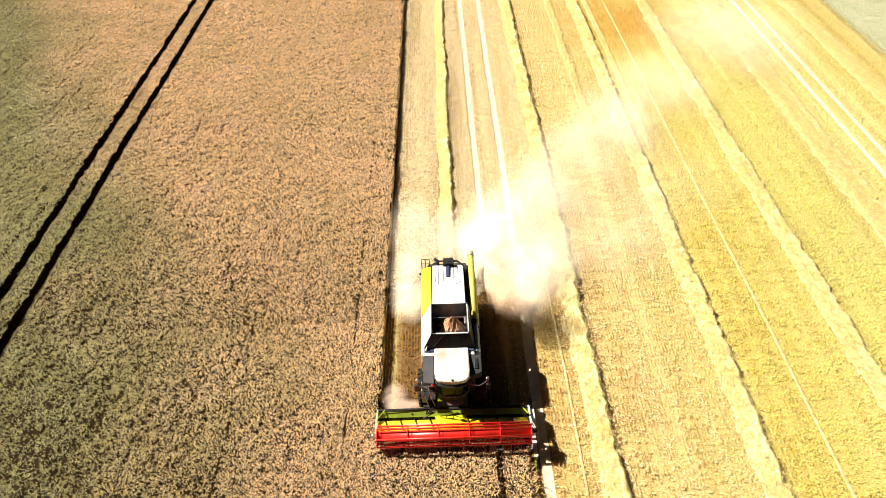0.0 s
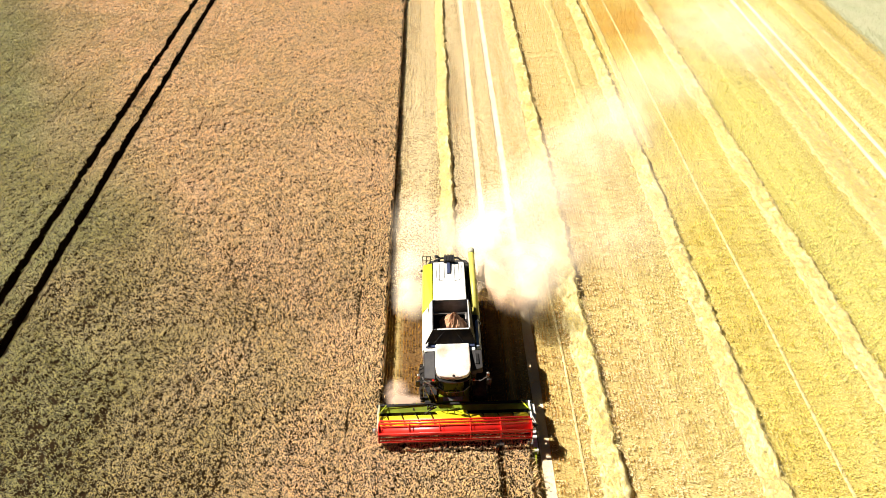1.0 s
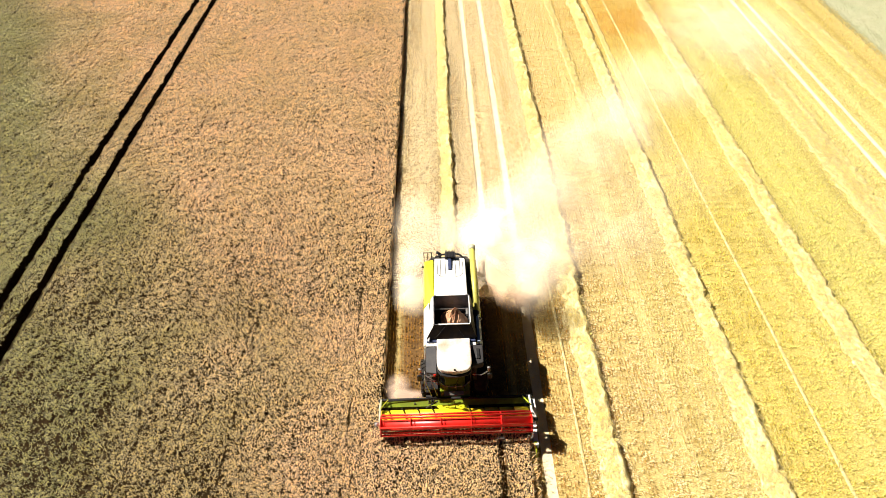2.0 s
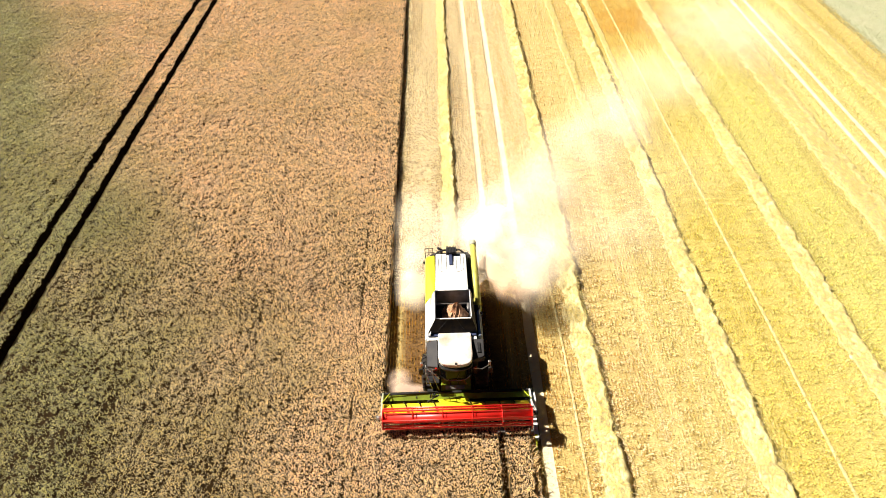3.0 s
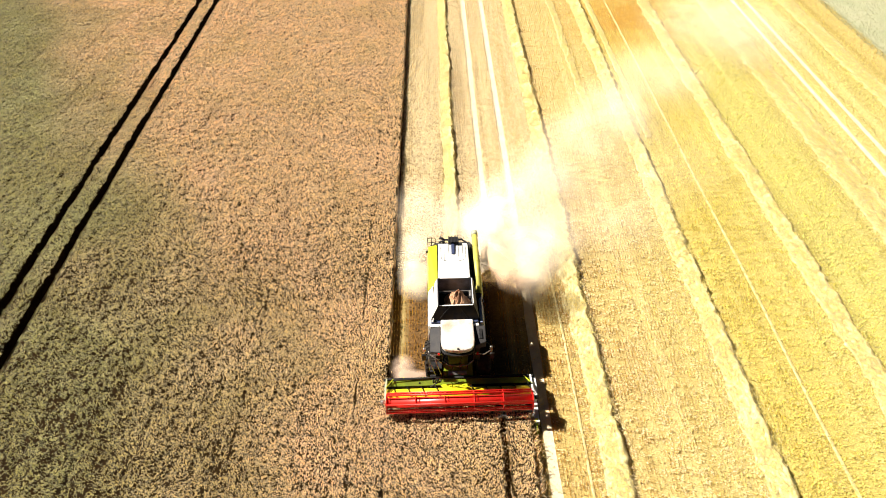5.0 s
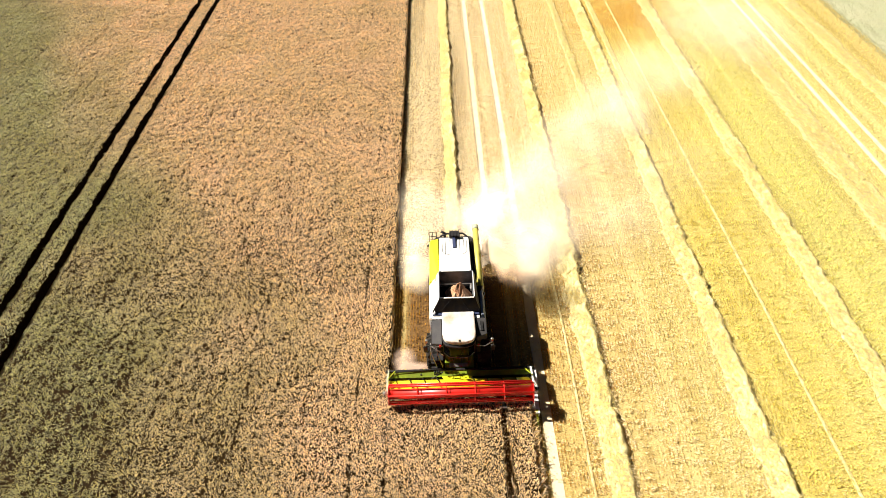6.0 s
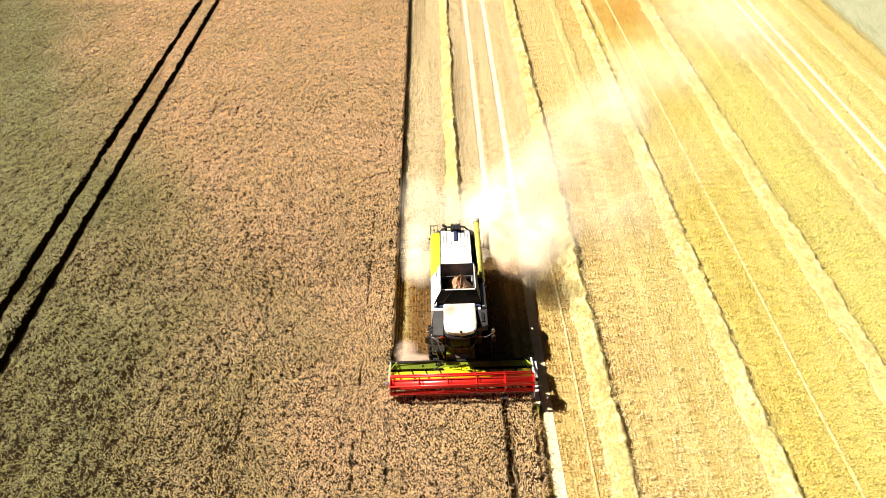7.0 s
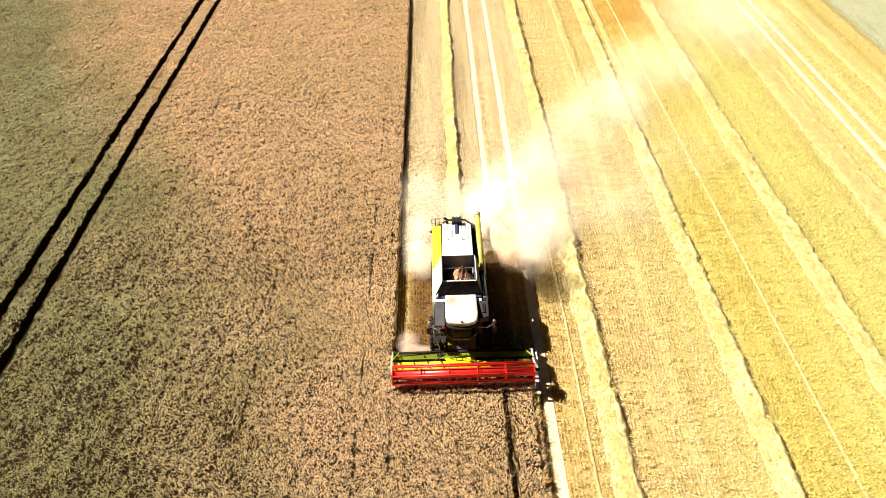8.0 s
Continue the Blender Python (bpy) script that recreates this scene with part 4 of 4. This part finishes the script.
        part("drive_motor", pipe([(s * (L - 0.05), 0.45, 1.36), (s * (L + 0.16), 0.45, 1.36)], 0.1, 14), STEEL if s < 0 else BLACK, end, "reel drive motor", True)
        # arms that carry the reel
        part("reel_arm", prism([(0.36, 1.32), (0.36, 1.44), (1.95, 1.2), (2.0, 1.08)], s * (L - 0.1), s * (L - 0.02), "x", 0.01), mat, h, "reel arm")
        part("arm_strut", pipe([(s * (L - 0.4), 1.98, 1.07), (s * (L - 0.08), 1.3, 1.36)], 0.03, 8), LIME, h)
    # reel: a broad drum, six bats with tines, six spiders
    ry, rz, rr, spin = 0.37, 1.37, 0.5, radians(14)
    R = L - 0.16
    drum = part("reel_drum", pipe([(-R, ry, rz), (R, ry, rz)], 0.26, 24), RED, h, "red reel drum", True)
    for k in range(6):
        a = spin + k * math.pi / 3
        by, bz = ry + rr * math.cos(a), rz + rr * math.sin(a)
        bat = part("reel_bat", pipe([(-R, by, bz), (R, by, bz)], 0.042, 10), RED, h, "red reel bat", True)
        bm = bmesh.new()
        for i in range(50):
            x = -R + 0.08 + i * (2 * R - 0.16) / 49
            hull([(x - 0.008, by, bz), (x + 0.008, by, bz), (x, by + 0.02, bz), (x, by + 0.06, bz - 0.26)], 0, bm)
        tagged(part("tines", bm, RED, bat), kind="stuff")
        part("bat_strip", box(-R, R, by - 0.012, by + 0.012, bz - 0.09, bz), RED, bat)
    for i in range(6):
        x = -R + 2 * R * i / 5
        end = i in (0, 5)
        q, drop = (0.46, 0.09) if end else (0.32, 0.0)
        spider = part("reel_spider", turned([(-0.012, q), (0.012, q)], (x, ry - drop, rz - drop), 24), RED, h, "red reel spider")
        for k in range(6):
            a, b = spin + k * math.pi / 3, spin + (k + 1) * math.pi / 3
            p, e = (x, ry + rr * math.cos(a), rz + rr * math.sin(a)), (x, ry + rr * math.cos(b), rz + rr * math.sin(b))
            part("spoke", pipe([(x, ry, rz), p], 0.022, 6), RED, spider)
            part("rim_bar", pipe([p, e], 0.02, 6), RED, spider)


header()


# ---- dust hanging round the machine ----
# billowing veils of fine dust one over another, thinning away from the middle of each puff
def haze(name, colour, puffs, most, lump):
    m = bpy.data.materials.new(name)
    m.use_nodes = True
    nodes, link = m.node_tree.nodes, m.node_tree.links.new

    def sum_of(kind, a, b):
        n = nodes.new("ShaderNodeMath")
        n.operation = kind
        for socket, value in zip(n.inputs, (a, b)):
            if isinstance(value, (int, float)):
                socket.default_value = value
            else:
                link(value, socket)
        return n.outputs[0]

    where = nodes.new("ShaderNodeNewGeometry").outputs["Position"]
    total = 0.0
    for cx, cy, rx, ry, strength in puffs:
        off = nodes.new("ShaderNodeVectorMath")
        off.operation = "SUBTRACT"
        link(where, off.inputs[0])
        off.inputs[1].default_value = (cx, cy, 0)
        wide = nodes.new("ShaderNodeVectorMath")
        wide.operation = "MULTIPLY"
        link(off.outputs[0], wide.inputs[0])
        wide.inputs[1].default_value = (1 / rx, 1 / ry, 0)
        far = nodes.new("ShaderNodeVectorMath")
        far.operation = "LENGTH"
        link(wide.outputs[0], far.inputs[0])
        ramp = nodes.new("ShaderNodeMapRange")
        ramp.interpolation_type = "SMOOTHERSTEP"
        ramp.inputs["From Min"].default_value, ramp.inputs["From Max"].default_value = 1, 0
        ramp.inputs["To Max"].default_value = strength
        link(far.outputs["Value"], ramp.inputs["Value"])
        total = sum_of("ADD", total, ramp.outputs[0])
    curl = nodes.new("ShaderNodeTexNoise")
    curl.inputs["Scale"].default_value, curl.inputs["Detail"].default_value, curl.inputs["Distortion"].default_value = lump, 4, 0.8
    link(where, curl.inputs["Vector"])
    wisp = nodes.new("ShaderNodeMapRange")
    for socket, value in (("From Min", 0.3), ("From Max", 0.68), ("To Min", 0.58), ("To Max", 1.6)):
        wisp.inputs[socket].default_value = value
    link(curl.outputs["Fac"], wisp.inputs["Value"])
    thick = sum_of("MINIMUM", sum_of("MULTIPLY", total, wisp.outputs[0]), most)
    b = nodes["Principled BSDF"]
    b.inputs["Base Color"].default_value = (*colour, 1)
    b.inputs["Roughness"].default_value, b.inputs["Specular IOR Level"].default_value = 1, 0
    # drifting grains catch the sun from whichever side it comes
    face = nodes.new("ShaderNodeNewGeometry").outputs["Normal"]
    toward = nodes.new("ShaderNodeVectorMath")
    toward.inputs[1].default_value = SUN_FROM
    link(face, toward.inputs[0])
    unit = nodes.new("ShaderNodeVectorMath")
    unit.operation = "NORMALIZE"
    link(toward.outputs[0], unit.inputs[0])
    link(unit.outputs[0], b.inputs["Normal"])
    # part of the light goes on through the cloud
    glow = nodes.new("ShaderNodeBsdfTranslucent")
    glow.inputs["Color"].default_value = (*colour, 1)
    lit = nodes.new("ShaderNodeMixShader")
    lit.inputs[0].default_value = 0.06
    link(b.outputs[0], lit.inputs[1])
    link(glow.outputs[0], lit.inputs[2])
    clear = nodes.new("ShaderNodeBsdfTransparent")
    mix = nodes.new("ShaderNodeMixShader")
    link(thick, mix.inputs[0])
    link(clear.outputs[0], mix.inputs[1])
    link(lit.outputs[0], mix.inputs[2])
    link(mix.outputs[0], nodes["Material Output"].inputs["Surface"])
    return m


def veils(name, label, mat, puffs, floor, gap, count, step, swell):
    """Layers of one cloud: each follows its puffs upward and keeps only where they reach."""
    x0, x1 = min(p[0] - p[2] for p in puffs), max(p[0] + p[2] for p in puffs)
    y0, y1 = min(p[1] - p[3] for p in puffs), max(p[1] + p[3] for p in puffs)
    nx, ny = int((x1 - x0) / step), int((y1 - y0) / step)
    gx, gy = np.meshgrid(np.linspace(x0, x1, nx + 1), np.linspace(y0, y1, ny + 1))
    reach = np.zeros_like(gx)
    for cx, cy, rx, ry, strength in puffs:
        q = np.clip(1 - np.hypot((gx - cx) / rx, (gy - cy) / ry), 0, 1)
        reach += strength * q * q * (3 - 2 * q)
    i = (np.arange(ny)[:, None] * (nx + 1) + np.arange(nx)[None]).ravel()
    quads = np.stack([i, i + 1, i + nx + 2, i + nx + 1], 1)
    vs, fs, total = [], [], 0
    for k in range(count):
        z = floor + gap * k + swell * np.minimum(reach, 0.7) + np.clip(reach / 0.3, 0, 1) * swell * (0.8 * rough(gx + 9 * k, gy, 1.4, 71 + k) + 0.3 * rough(gx, gy + 5 * k, 0.7, 81 + k) - 0.55)
        v = np.stack([gx, gy, np.maximum(z, 0.3 + 0.1 * k)], -1).reshape(-1, 3)
        body = (np.abs(v[:, 0]) < 1.25) & (v[:, 1] > 1.4) & (v[:, 1] < 8)
        ok = (reach.ravel() > 0.006) & ~body
        keep = quads[ok[quads].all(1)]
        used = np.unique(keep)
        place = np.zeros(len(v), int)
        place[used] = np.arange(len(used))
        vs.append(v[used])
        fs.append(place[keep] + total)
        total += len(used)
    ob = stuff(name, np.concatenate(vs), np.concatenate(fs), mat, label, "dust")
    ob.data.shade_smooth()


PALE_PUFFS = ((2.7, 13.6, 3.0, 3.4, 0.42), (3.9, 16.4, 3.4, 4.6, 0.18), (4.8, 10.8, 2.8, 3.4, 0.24), (4.6, 8.7, 1.6, 1.8, 0.20), (2.2, 10.2, 1.5, 2.4, 0.34), (6.4, 13.0, 3.0, 4.4, 0.14), (6.8, 19.4, 3.8, 5.4, 0.13), (10.0, 23.4, 4.8, 6.2, 0.10),
              (14.0, 27.6, 5.2, 6.6, 0.12), (18.8, 33.5, 6.4, 7.4, 0.09), (28.0, 43.0, 10.0, 12.0, 0.10), (10.5, 15.0, 6.5, 7.0, 0.05), (16.0, 20.0, 7.0, 7.0, 0.025),
              (-2.2, 9.0, 1.6, 1.4, 0.34), (-2.4, 11.3, 1.5, 3.0, 0.20), (-2.3, 15.4, 2.0, 4.8, 0.08), (0.0, 14.4, 2.8, 3.6, 0.12))
veils("dust_cloud", "creamy white dust cloud drifting off behind the harvester", haze("fine_dust", (0.96, 0.83, 0.65), PALE_PUFFS, 0.6, 0.4), PALE_PUFFS, 0.4, 0.65, 3, 0.22, 1.0)
# dust in the machine's shade, its darkening put into a browner colour
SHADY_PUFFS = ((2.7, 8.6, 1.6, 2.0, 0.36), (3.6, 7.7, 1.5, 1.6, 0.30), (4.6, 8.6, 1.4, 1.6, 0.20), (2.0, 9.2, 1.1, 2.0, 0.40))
veils("side_dust_cloud", "dust boiling up beside the machine, its shade painted brown", haze("shaded_thrown_dust", (0.72, 0.50, 0.34), SHADY_PUFFS, 0.5, 0.7), SHADY_PUFFS, 2.4, 0.4, 2, 0.15, 0.6)
BROWN_PUFFS = ((-2.4, 2.55, 1.3, 0.55, 0.5), (-3.0, 3.1, 0.9, 1.2, 0.4))
veils("header_dust_cloud", "brown dust rising behind the header", haze("brown_fine_dust", (0.52, 0.38, 0.29), BROWN_PUFFS, 0.55, 1.6), BROWN_PUFFS, 0.3, 0.18, 2, 0.12, 0.3)
